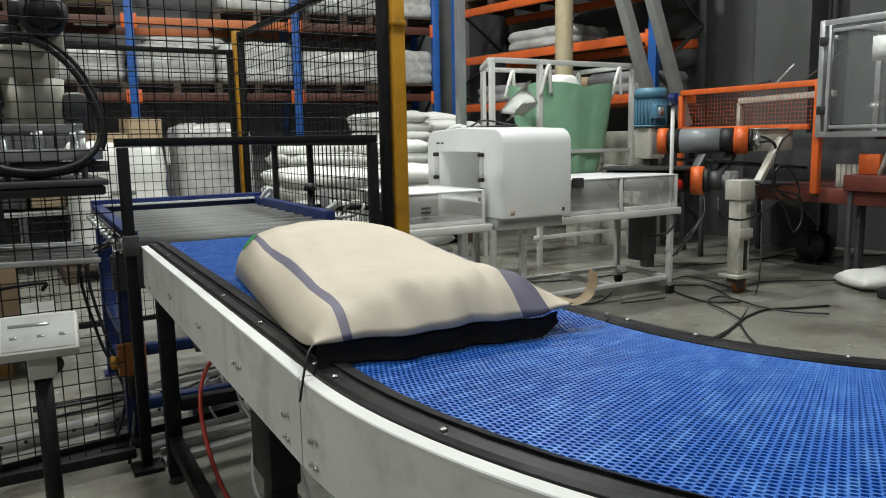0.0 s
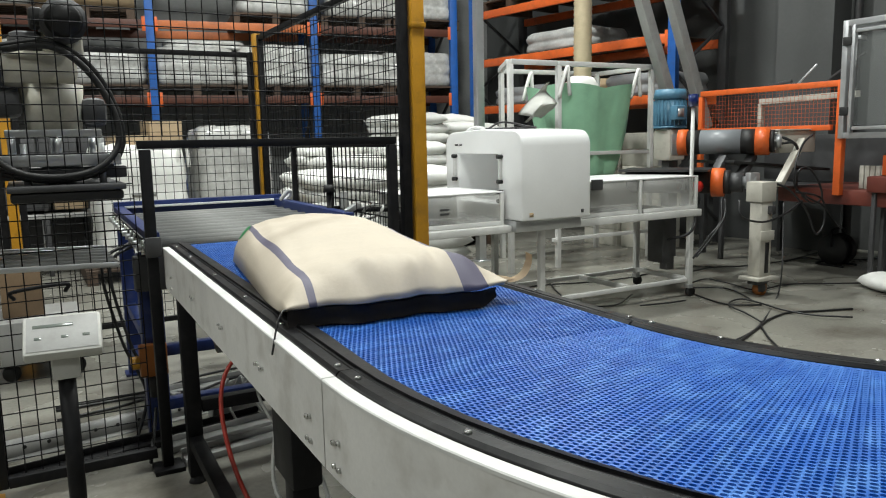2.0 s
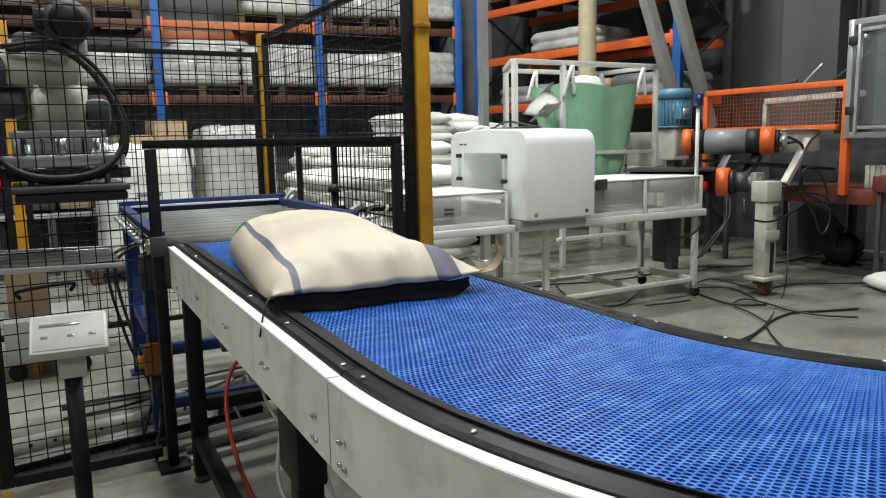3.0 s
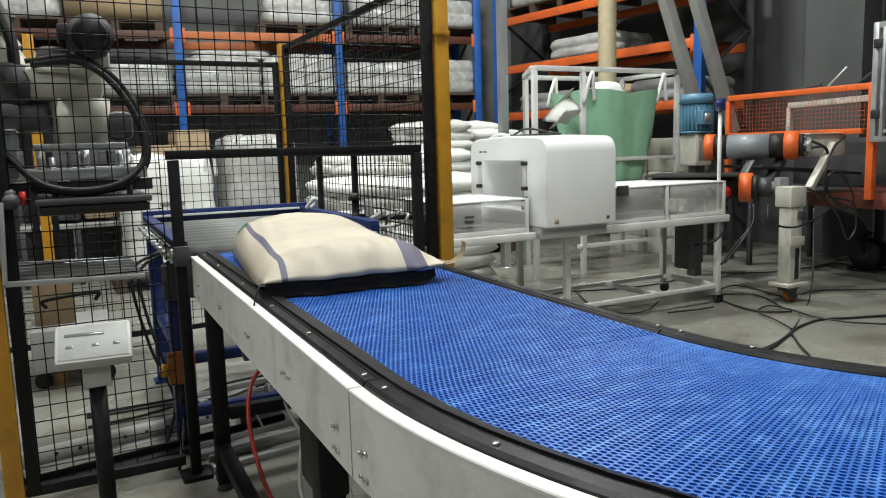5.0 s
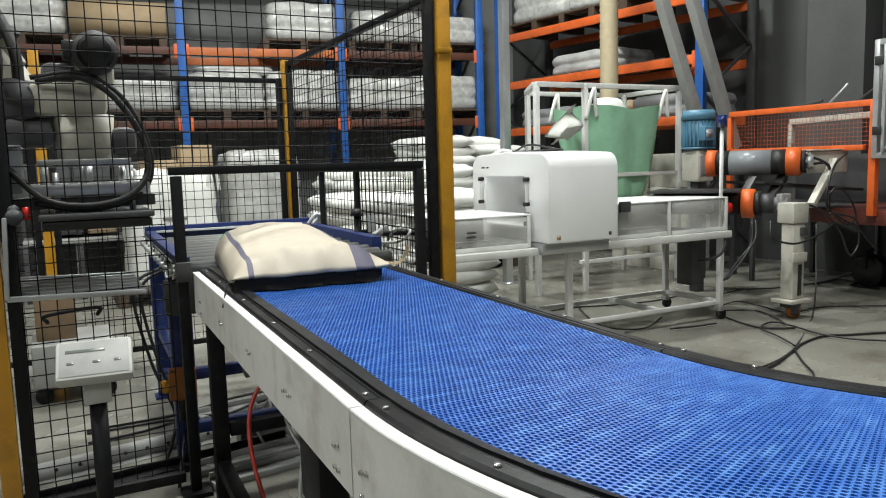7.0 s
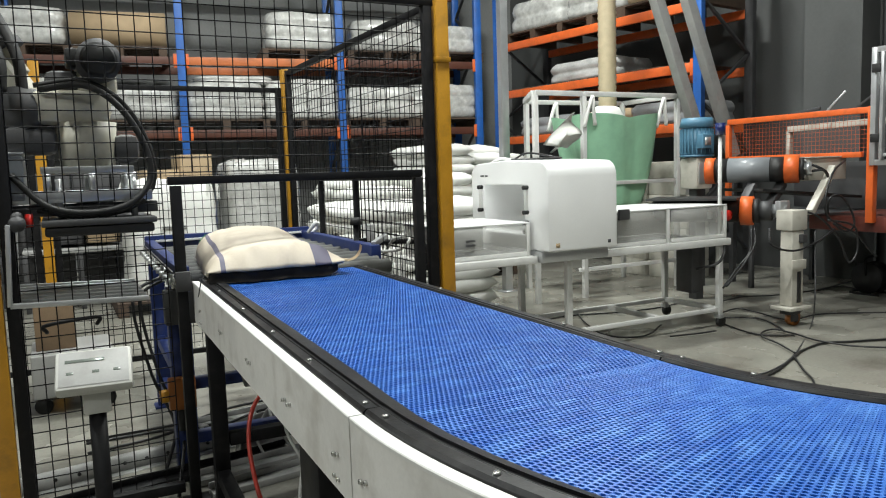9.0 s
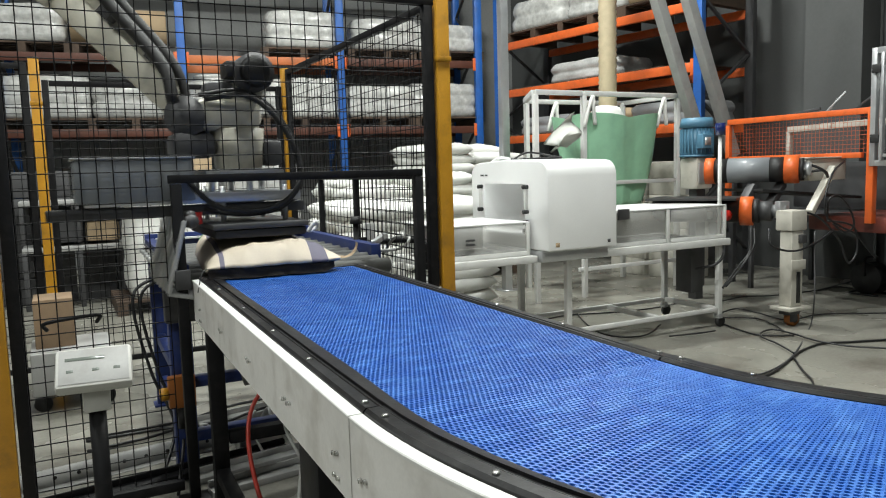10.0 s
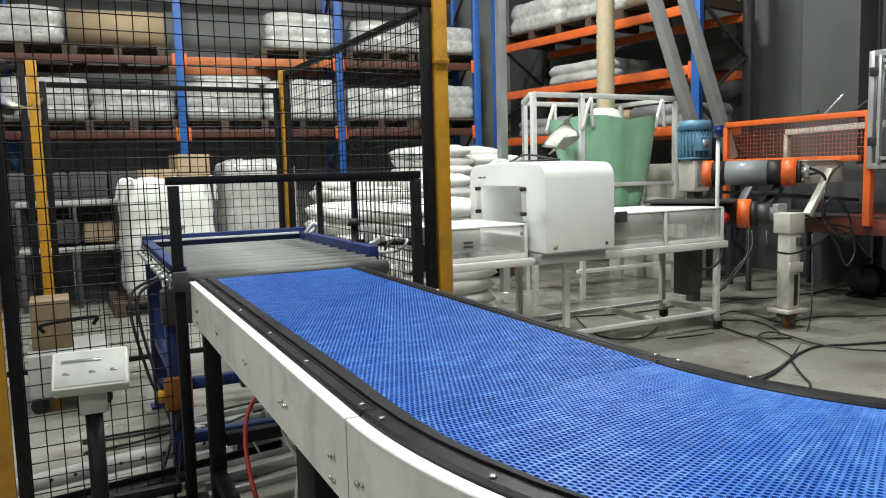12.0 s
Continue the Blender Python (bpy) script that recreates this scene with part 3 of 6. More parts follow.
for x, y in ((1.685, FY), (-0.235, FY), (-0.065, 5.82), (1.66, 5.82)):
    yellow_post(x, y)
LEFT_X, GATE_L, GATE_R = -0.19, 0.425, 1.535
front = thing("wire_fence", (LEFT_X, FY, 0), "black wire mesh fence with a cut-out for the conveyor", "fence", "safety fences")
CUT, FW = GATE_L - 0.035 - LEFT_X, 1.645 - LEFT_X
for x, z0 in ((0.02, 0.06), (FW - 0.03, 0.06)):
    part("frame_post", beam((x, 0, z0), (x, 0, FTOP - 0.04), 0.045, 0.042), BLACK_STEEL, front)
part("frame_rail", beam((0.0, 0, FTOP - 0.02), (FW, 0, FTOP - 0.02), 0.042, 0.042), BLACK_STEEL, front)
part("frame_rail", beam((0.045, 0, 0.08), (CUT + 0.01, 0, 0.08), 0.042, 0.042), BLACK_STEEL, front)
ob = part("wire_mesh", wires((0.045, 0.012, 0.10), (1, 0, 0), 9, (CUT - 0.045) / 9, (0, 0, 1), 33, 0.0621, 0.0025), BLACK_STEEL, front, "black welded wire mesh")
tagged(ob, kind="stuff")
ob = part("wire_mesh", wires((CUT, 0.012, 1.404), (1, 0, 0), 19, (FW - 0.05 - CUT) / 19, (0, 0, 1), 12, 0.0621, 0.0025), BLACK_STEEL, front, "black welded wire mesh")
tagged(ob, kind="stuff")
fence_panel("wire_fence", (1.665, FY + 0.045), (1.665, 5.775), 0.06, FTOP - 0.005, "long black wire mesh fence panel along the robot cell")
fence_panel("wire_fence", (-0.028, 5.82), (1.62, 5.82), 0.06, 2.06, "black wire mesh fence panel behind the robot cell")
fence_panel("wire_fence", (-1.8, 5.82), (-0.105, 5.82), 0.06, FTOP - 0.02, "black wire mesh fence panel behind the robot cell")

gate = thing("conveyor_gate_frame", (0.987, FY, 0), "black steel portal frame over the conveyor with wire mesh side guards", "guard frame")
GX = 0.548
part("post", beam((-GX, -0.02, 0.02), (-GX, -0.02, 1.35), 0.042, 0.042), BLACK_STEEL, gate)
part("post", beam((GX, -0.02, 0.02), (GX, -0.02, 1.35), 0.04, 0.04), BLACK_STEEL, gate)
part("top_rail", beam((-GX - 0.028, -0.02, 1.37), (GX + 0.02, -0.02, 1.37), 0.036, 0.034), BLACK_STEEL, gate)
part("foot", box((-GX - 0.06, -0.08, 0), (-GX + 0.06, 0.04, 0.02), 0.003), BLACK_STEEL, gate)
for y in (0.86, 1.5):
    part("post", beam((GX + 0.02, y, 0.02), (GX + 0.02, y, 1.37), 0.032, 0.032), BLACK_STEEL, gate)
part("side_rail", beam((GX + 0.02, 0.005, 1.352), (GX + 0.02, 1.48, 1.352), 0.03, 0.03), BLACK_STEEL, gate)
part("side_rail", beam((GX + 0.02, 0.0, 0.80), (GX + 0.02, 1.48, 0.80), 0.03, 0.03), BLACK_STEEL, gate)
ob = part("side_mesh", wires((GX + 0.02, 0.0, 0.815), (0, 1, 0), 14, 0.06, (0, 0, 1), 9, 0.06, 0.0024), BLACK_STEEL, gate, "black welded wire mesh side guard")
tagged(ob, kind="stuff")
part("hinge_plate", box((-GX - 0.03, -0.075, 0.92), (-GX + 0.03, -0.047, 1.0), 0.004), DARK_GREY, gate)

# ---- white detector machine ----
machine = thing("metal_detector", (3.6, 4.75, 0), "white metal detector with rounded head on a wheeled table", "inspection machine")


def rounded_head():
    bm = bmesh.new()
    x0, x1, y0, y1, z0, z1, r = -0.56, 0.055, -0.47, 0.60, 0.787, 1.425, 0.11
    sec = [(y0, z0)]
    for i in range(7):
        a = radians(180 - 15 * i)
        sec.append((y0 + r + r * math.cos(a) * 1.0, z1 - r + r * math.sin(a)))
    sec += [((y0 + y1) / 2, z1 + 0.018)]
    for i in range(7):
        a = radians(90 - 15 * i)
        sec.append((y1 - r + r * math.cos(a), z1 - r + r * math.sin(a)))
    sec.append((y1, z0))
    return bm, x0, x1, sec


def tunnel_head():
    """The head: a shell with a rounded top, and an aperture right through it."""
    bm, x0, x1, sec = rounded_head()
    ya, yb, za, zb = -0.17, 0.40, 0.90, 1.26
    hole = [(ya, za), (ya, zb), (yb, zb), (yb, za)]
    for x, flip in ((x0, 1), (x1, 0)):
        o = [bm.verts.new((x, y, z)) for y, z in sec]
        h = [bm.verts.new((x, y, z)) for y, z in hole]
        mid = len(sec) // 2
        quads = [o[:mid + 1] + [h[2], h[1], h[0]], o[mid:] + [h[3], h[2]], [o[-1], o[0], h[0], h[3]]]
        for q in quads:
            f = bm.faces.new(q if not flip else q[::-1])
        if flip:
            oa, ha = o, h
        else:
            ob_, hb = o, h
    n = len(sec)
    for i in range(n):
        bm.faces.new((oa[i], oa[(i + 1) % n], ob_[(i + 1) % n], ob_[i]))
    for i in range(4):
        bm.faces.new((ha[(i + 1) % 4], ha[i], hb[i], hb[(i + 1) % 4]))
    bmesh.ops.recalc_face_normals(bm, faces=bm.faces)
    sharp = [e for e in bm.edges if len(e.link_faces) == 2 and e.calc_face_angle(0) > 1.2]
    bmesh.ops.bevel(bm, geom=sharp, offset=0.012, segments=3, affect="EDGES", profile=0.5)
    bmesh.ops.triangulate(bm, faces=[f for f in bm.faces if len(f.verts) > 4])
    return bm


head = part("detector_head", tunnel_head(), WHITE, machine, "glossy white rounded detector head")
for y, z in ((-0.215, 1.24), (-0.215, 1.06), (-0.215, 0.985), (-0.215, 0.92), (0.43, 1.24), (0.43, 1.06)):
    part("knob", rod((-0.56, y, z), (-0.60, y, z), 0.016), RUBBER, head, "black knob")
for y in (-0.215, 0.43):
    part("latch_bar", beam((-0.575, y, 1.06), (-0.575, y, 1.24), 0.03, 0.012), WHITE_STEEL, head)
for z in (1.26, 1.06, 0.98, 0.90):
    part("knob", rod((0.055, -0.33, z), (0.09, -0.33, z), 0.018), RUBBER, head, "black knob")
part("warning_mark", box((-0.50, -0.4725, 0.815), (-0.465, -0.4705, 0.845), 0), CARD, head, "small warning mark")
part("warning_mark", box((-0.035, -0.4725, 0.82), (-0.01, -0.4705, 0.845), 0), DARK_GREY, head, "small grey mark")
for i, (y, w) in enumerate(((0.40, 0.05), (0.34, 0.04))):
    part("name_bar", box((-0.562, y, 1.322), (-0.5605, y + w, 1.334), 0), DARK_GREY, head, "small grey lettering as a plain bar")
part("cable", tube([(-0.42, 0.2, 1.44), (-0.2, 0.3, 1.50), (0.0, 0.2, 1.46), (-0.12, 0.0, 1.45), (-0.4, 0.05, 1.445), (-0.5, 0.2, 1.43)], 0.008), CABLE, machine)
part("cable_tie", tube([(-0.55, 0.32, 1.42), (-0.5, 0.25, 1.46), (-0.42, 0.22, 1.45)], 0.011), WHITE, machine)
part("cable_gland", rod((-0.15, 0.2, 1.41), (-0.15, 0.2, 1.46), 0.025), RUBBER, machine)
part("cable_gland", rod((-0.40, 0.2, 1.40), (-0.40, 0.2, 1.455), 0.025), RUBBER, machine)


def hood(x0, x1, open_left):
    y0, y1, z0, z1 = (-0.30, 0.38, 0.755, 0.985) if open_left else (-0.325, 0.38, 0.755, 1.02)
    h = part("tunnel_hood", box((x0, y0, z1), (x1, y1, z1 + 0.012), 0.004), WHITE, machine, "white tunnel hood with clear side windows")
    part("side_panel", box((x0, y1 - 0.012, z0), (x1, y1, z1 - 0.001), 0.002), WHITE_STEEL, h)
    w = (x1 - x0)
    xs = [x0, x0 + w * 0.5, x1] if w > 0.8 else [x0, x1]
    for x in xs:
        xx = min(max(x, x0 + 0.014), x1 - 0.014)
        part("corner_post", box((xx - 0.014, y0, z0), (xx + 0.014, y0 + 0.02, z1 - 0.001), 0.002), WHITE_STEEL, h)
    for a, b in zip(xs, xs[1:]):
        part("bottom_strip", box((a + 0.029, y0, z0), (b - 0.029, y0 + 0.016, z0 + 0.03), 0.002), WHITE_STEEL, h)
        part("window_pane", box((a + 0.029, y0 + 0.006, z0 + 0.031), (b - 0.029, y0 + 0.011, z1 - 0.002), 0), HOOD_PANE, h, "hazy acrylic side window")
    return h


left_hood = hood(-1.28, -0.60, True)
part("end_panel", box((-1.28, -0.279, 0.80), (-1.268, -0.05, 0.88), 0.002), WHITE_STEEL, left_hood)
part("switch", box((-1.13, -0.312, 0.885), (-1.06, -0.302, 0.90), 0.002), DARK_GREY, left_hood)
part("switch", box((-1.13, -0.312, 0.855), (-1.06, -0.302, 0.87), 0.002), DARK_GREY, left_hood)
right_hood = hood(0.06, 1.345, False)
part("control_switch", box((0.18, -0.352, 0.965), (0.28, -0.326, 1.045), 0.004), DARK_GREY, right_hood, "small dark grey control box")
part("table_belt", box((-1.30, -0.17, 0.725), (1.33, 0.34, 0.745), 0.006), BLACK_PLASTIC, machine)
part("table_rail", box((-1.36, -0.36, 0.70), (-0.575, -0.27, 0.752), 0.006), WHITE_STEEL, machine, "white table rail")
part("table_rail", box((0.04, -0.36, 0.695), (1.36, -0.27, 0.752), 0.006), WHITE_STEEL, machine, "white table rail")
part("table_rail", box((-1.36, 0.36, 0.70), (1.36, 0.42, 0.752), 0.006), WHITE_STEEL, machine, "white table rail")
part("head_tray", box((-0.57, -0.40, 0.70), (0.035, 0.50, 0.786), 0.02), BARE, machine, "brushed metal tray under the head")
for x in (-1.30, 1.30):
    part("end_rail", box((x - 0.03, -0.268, 0.70), (x + 0.03, 0.358, 0.748), 0.004), WHITE_STEEL, machine)
for x in (-1.33, -0.27, 1.29):
    for y in (-0.30, 0.33):
        part("leg", beam((x, y, 0.11), (x, y, 0.698), 0.045, 0.045), WHITE_STEEL, machine, "white square steel leg")
        cast = part("castor", box((x - 0.025, y - 0.03, 0.075), (x + 0.025, y + 0.03, 0.108), 0.004), BARE, machine, "castor with black wheel")
        part("wheel", rod((x + 0.02, y - 0.014, 0.045), (x + 0.02, y + 0.014, 0.045), 0.045, seg=20), RUBBER, cast)
for y in (-0.30, 0.33):
    part("low_rail", beam((-1.30, y, 0.15), (1.26, y, 0.15), 0.034, 0.034), WHITE_STEEL, machine)
for x in (0.62, 1.29):
    part("low_cross", beam((x, -0.275, 0.15), (x, 0.305, 0.15), 0.04, 0.04), WHITE_STEEL, machine)
part("control_cabinet", box((1.18, -0.10, 0.27), (1.30, 0.08, 0.698), 0.006), DARK_GREY, machine, "dark grey control cabinet under the table")
part("beacon_pole", rod((1.29, -0.30, 0.753), (1.29, -0.30, 1.60), 0.016), WHITE_STEEL, machine, "white beacon pole")
part("beacon", rod((1.29, -0.30, 1.60), (1.29, -0.30, 1.70), 0.042, seg=20), BEACON, machine, "dark blue signal beacon")
part("emergency_stop", rod((1.45, -0.20, 0.93), (1.45, -0.25, 0.93), 0.045, seg=20), RED, machine, "red emergency stop button")
part("stop_box", box((1.36, -0.198, 0.87), (1.50, -0.10, 1.0), 0.008), DARK_GREY, machine)
part("stop_bracket", box((1.325, -0.17, 0.90), (1.359, -0.13, 0.96), 0.002), BARE, machine)


# ---- the sack on the belt ----
def sack_form(u, v):
    """Height of the upper and lower skin over the sack's base; u runs across (-1 to 1), v along the belt."""
    left = max(0.0, 1 - abs(min(u, 0)) ** 9) ** (0.55 if v > 0 else 0.55 + 0.2 * v * v)
    right = max(0.0, 1 - max(u, 0) ** 3.8) ** 0.95
    ramp = min(1.0, (1 + v) / 0.20)
    ends = 1 - (1 - ramp) ** 1.8 if v < 0 else max(0.0, 1 - v ** 22) ** 0.5
    full = (left if u < 0 else right) * ends
    near = max(0.0, -v) ** 3
    edge = 0.010 + 0.037 * near + 0.028 * max(0, u) ** 3 * (1 - near)
    lump = 0.005 * math.sin(3.1 * u + 2.2 * v) + 0.004 * math.sin(5.3 * v - 1.7 * u + 0.6)
    crease = 0.0035 * math.sin(19 * v + 6 * u) * abs(v) ** 2 + 0.003 * math.sin(24 * u - 5 * v) * abs(u) ** 2
    fold = noise.noise(Vector((u * 2.4, v * 6.5 + u * 1.5, 3.7)))
    crease += 0.010 * max(0.0, 0.22 - abs(fold)) * (1 - u * u)
    pucker = 0.010 * noise.noise(Vector((u * 8.0, v * 7.0, 1.3))) * max(0.0, 1 - abs(v + 0.86) / 0.2)
    hump = (1 - (u - 0.1) ** 2) if u > 0.1 else (1 - ((u - 0.1) / 1.1) ** 2)
    crown = 0.048 + 0.076 * ((v + 1) / 2) ** 0.8 + (0.062 - 0.022 * max(0.0, v)) * hump * (1 - 0.3 * v * v)
    top = edge + (crown + lump) * full + (crease + pucker) * (0.2 + full)
    inset = min((1 + v) / 0.8, (1 - v) / 0.06, (1 + u) / 0.06, (1 - u) / 0.3, 1.0)
    low = edge * (1 - inset) ** 1.3 + 0.001
    return top, low


def filled_sack():
    n, m, hx, hy = 64, 84, 0.315, 0.52
    bm = bmesh.new()
    lay = bm.verts.layers.float.new("across")
    top, low = {}, {}
    for i in range(n + 1):
        u = -1 + 2 * i / n
        for j in range(m + 1):
            v = -1 + 2 * j / m
            zt, zl = sack_form(u, v)
            if u > 0.55:
                zt += 0.01 * ((u - 0.55) / 0.45) ** 2
            wave = 0.010 * math.sin(7 * u + 1.0) * abs(v) ** 6 + 0.006 * math.sin(17 * u) * abs(v) ** 8
            wide = 1 - 0.03 * max(0, u) ** 2
            wr = 0.285 - 0.020 * v if u < 0 else hx - 0.060 - 0.022 * (v + 1)
            x, y = u * wr + (0.012 * math.sin(6 * v) * max(0.0, (u - 0.75) / 0.25)), v * hy * wide + wave
            rim = i in (0, n) or j in (0, m)
            a = bm.verts.new((x, y, zt))
            a[lay] = u * hx
            top[i, j] = a
            if rim:
                low[i, j] = a
            else:
                b = bm.verts.new((x, y, zl))
                b[lay] = u * hx
                low[i, j] = b
    for i in range(n):
        for j in range(m):
            bm.faces.new((top[i, j], top[i + 1, j], top[i + 1, j + 1], top[i, j + 1]))
            bm.faces.new((low[i, j], low[i, j + 1], low[i + 1, j + 1], low[i + 1, j]))
    return bm


sack = thing("paper_sack", (0.81, 1.72, 0.957), "full cream kraft paper sack with two violet-grey bands", "sack")
part("paper_body", filled_sack(), BAG_PAPER, sack, smooth=75)
bm = bmesh.new()
for i in range(24):
    y = -0.49 + 0.5 * i / 23
    zz, ex = sack_form(1, y / 0.52)[0] + 0.004, -0.060 - 0.022 * (y / 0.52 + 1)
    curl = 0.0
    a = bm.verts.new((0.303 + ex, y, zz)), bm.verts.new((0.338 + ex + 0.006 * math.sin(i * 0.6), y, zz + 0.008 + curl))
    if i:
        bm.faces.new((last[0], a[0], a[1], last[1]))
    last = a
bmesh.ops.solidify(bm, geom=bm.faces[:], thickness=0.003)
part("sewn_tape", bm, TAPE, sack, "brown sewn closing tape")
bm = bmesh.new()
for i, (x, y, z) in enumerate(smooth_path([(0.244, -0.48, 0.052), (0.277, -0.487, 0.054), (0.307, -0.482, 0.064), (0.330, -0.47, 0.088), (0.338, -0.46, 0.112)], 4)):
    a = bm.verts.new((x, y - 0.016, z)), bm.verts.new((x, y + 0.016, z + 0.004))
    if i:
        bm.faces.new((last[0], a[0], a[1], last[1]))
    last = a
bmesh.ops.solidify(bm, geom=bm.faces[:], thickness=0.002)
part("tape_tail", bm, TAPE, sack, "loose brown tape tail")
part("thread_end", tube([(-0.301, -0.512, 0.046), (-0.312, -0.525, 0.046), (-0.328, -0.545, 0.025), (-0.345, -0.562, -0.035)], 0.0022, seg=6), CABLE, sack, "loose dark sewing thread at the corner")
# flap below the near edge; the shade there is put into its colour
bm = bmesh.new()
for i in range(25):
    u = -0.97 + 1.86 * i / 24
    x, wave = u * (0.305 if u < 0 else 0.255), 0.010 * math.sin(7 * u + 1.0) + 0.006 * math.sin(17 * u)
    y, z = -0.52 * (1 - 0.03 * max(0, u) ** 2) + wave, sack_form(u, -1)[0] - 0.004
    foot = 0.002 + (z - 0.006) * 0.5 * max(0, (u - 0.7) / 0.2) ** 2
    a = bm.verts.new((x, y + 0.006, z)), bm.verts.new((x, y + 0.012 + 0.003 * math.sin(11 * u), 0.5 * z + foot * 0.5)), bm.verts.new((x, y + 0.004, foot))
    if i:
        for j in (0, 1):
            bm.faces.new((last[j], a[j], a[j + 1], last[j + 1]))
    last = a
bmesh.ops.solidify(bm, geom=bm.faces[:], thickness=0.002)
part("bottom_flap", bm, FLAP_PAPER, sack, "folded bottom flap with its shade painted near-black", smooth=60)
bm = bmesh.new()
c = bm.verts.new((-0.228, 0.455, sack_form(-0.228 / 0.267, 0.455 / 0.52)[0] + 0.004))
ring = []
for i in range(16):
    a = 2 * math.pi * i / 16
    x, y = -0.228 + 0.020 * math.cos(a), 0.455 + 0.03 * math.sin(a)
    ring.append(bm.verts.new((x, y, sack_form(x / 0.267, y / 0.52)[0] + 0.004)))
for i in range(16):
    bm.faces.new((c, ring[i], ring[(i + 1) % 16]))
part("green_mark", bm, MARK_GREEN, sack, "round green printed mark", smooth=80)

# ---- palletising robot ----
ROBOT = Vector((-1.35, 4.45, 0))
L1, L2, SHOULDER = 2.15, 1.5, 0.85
robot = thing("palletising_robot", ROBOT, "cream palletising robot arm with a grey fork gripper", "robot")
part("pedestal", rod((0, 0, 0), (0, 0, 0.45), 0.42, seg=28, r2=0.36), DARK_GREY, robot)
part("turret", rod((0, 0, 0.452), (0, 0, 0.72), 0.34, seg=28, r2=0.28), ROBOT_CREAM, robot)
part("shoulder", rod((-0.02, -0.26, SHOULDER), (-0.02, 0.26, SHOULDER), 0.2, seg=24), ROBOT_CREAM, robot)


def arm_link(length, w0, w1):
    bm = beam((0, 0, 0), (length * 0.5, 0, 0), w0, w0 * 1.1, bevel=0.03)
    beam((length * 0.5 - 0.02, 0, 0), (length, 0, 0), w1, w1 * 1.1, bm, bevel=0.025)
    return bm


upper = part("upper_arm", arm_link(L1, 0.24, 0.2), ROBOT_CREAM, robot, "cream upper arm")
fore = part("forearm", arm_link(L2, 0.15, 0.115), ROBOT_CREAM, robot, "cream forearm")
part("elbow_joint", rod((0, -0.16, 0), (0, 0.16, 0), 0.15, seg=20), DARK_GREY, fore)
part("wrist_joint", rod((L2, -0.11, 0), (L2, 0.11, 0), 0.09, seg=20), DARK_GREY, fore, "dark wrist joint")
part("cable_bracket", box((L2 * 0.62, -0.11, 0.07), (L2 * 0.66, 0.05, 0.14), 0.004), DARK_GREY, fore)
part("cable_bracket", box((L2 * 0.80, -0.11, 0.07), (L2 * 0.83, 0.05, 0.13), 0.004), DARK_GREY, fore)
part("dress_cable", tube([(0.2, -0.10, 0.12), (0.7, -0.13, 0.16), (1.0, -0.12, 0.13), (1.3, -0.14, 0.10), (1.44, -0.16, 0.02)], 0.028), RUBBER, fore, "black cable pack")
part("dress_cable", tube([(0.2, -0.03, 0.12), (0.7, -0.05, 0.18), (1.0, -0.04, 0.16), (1.3, -0.06, 0.13), (1.46, -0.07, 0.05)], 0.022), RUBBER, fore, "black cable pack")
rod_link = part("link_rod", beam((0, 0, 0), (L2, 0, 0), 0.05, 0.06, bevel=0.01), ROBOT_CREAM, robot, "thin cream parallel link")

grip = part("gripper_head", box((-0.20, -0.10, 0.20), (0.10, 0.10, 0.34), 0.045), ROBOT_CREAM, robot, "cream wrist casting with grey gripper")
part("motor_mount", box((-0.02, -0.07, 0.30), (0.13, 0.09, 0.44), 0.03), ROBOT_CREAM, grip)
part("wrist_motor", rod((0.06, -0.16, 0.45), (0.06, 0.12, 0.45), 0.085, seg=22), DARK_GREY, grip, "dark wrist motor")
part("motor_cap", rod((0.06, -0.161, 0.45), (0.06, -0.19, 0.45), 0.07, seg=22, r2=0.055), RUBBER, grip)
part("motor_plug", box((-0.06, -0.12, 0.43), (-0.01, 0.02, 0.50), 0.012), RUBBER, grip)
part("motor_arm", box((-0.14, -0.05, 0.335), (0.0, 0.08, 0.42), 0.03), DARK_GREY, grip)
part("wrist_neck", rod((0.0, 0, 0.03), (0.0, 0, 0.21), 0.105, seg=24, r2=0.12), ROBOT_CREAM, grip)
part("side_cover", box((-0.30, -0.09, 0.08), (-0.11, 0.09, 0.19), 0.03), DARK_GREY, grip)
part("side_cover", box((0.10, -0.06, 0.04), (0.20, 0.08, 0.16), 0.03), DARK_GREY, grip)
part("flange_plate", box((-0.18, -0.18, 0.0), (0.16, 0.18, 0.028), 0.004), BARE, grip, "bright metal flange plate")
part("frame_rail", box((-0.66, -0.22, -0.115), (0.22, -0.17, -0.07), 0.004), BARE, grip, "aluminium gripper rail")
part("frame_rail", box((-0.66, 0.17, -0.115), (0.22, 0.22, -0.07), 0.004), BARE, grip, "aluminium gripper rail")
for x in (-0.16, 0.0, 0.15):
    for y in (-0.195, 0.195):
        part("stand_off", rod((x, y, -0.07), (x, y, 0.0), 0.014), BARE, grip)
part("cylinder_cover", box((-0.69, -0.23, -0.10), (-0.235, 0.10, 0.075), 0.008), GREY_BOX, grip, "grey painted cylinder cover")
part("cover_lid", box((-0.70, -0.235, 0.076), (-0.23, 0.105, 0.084), 0.003), BARE, grip)
part("crossbar", box((-0.80, -0.2, -0.165), (0.24, -0.13, -0.12), 0.005), DARK_GREY, grip)
part("valve_block", box((-0.06, -0.12, -0.16), (0.08, 0.12, -0.071), 0.008), GREY_BOX, grip)
part("pivot_shaft", rod((-0.27, -0.30, -0.16), (-0.27, 0.30, -0.16), 0.02), DARK_GREY, grip)
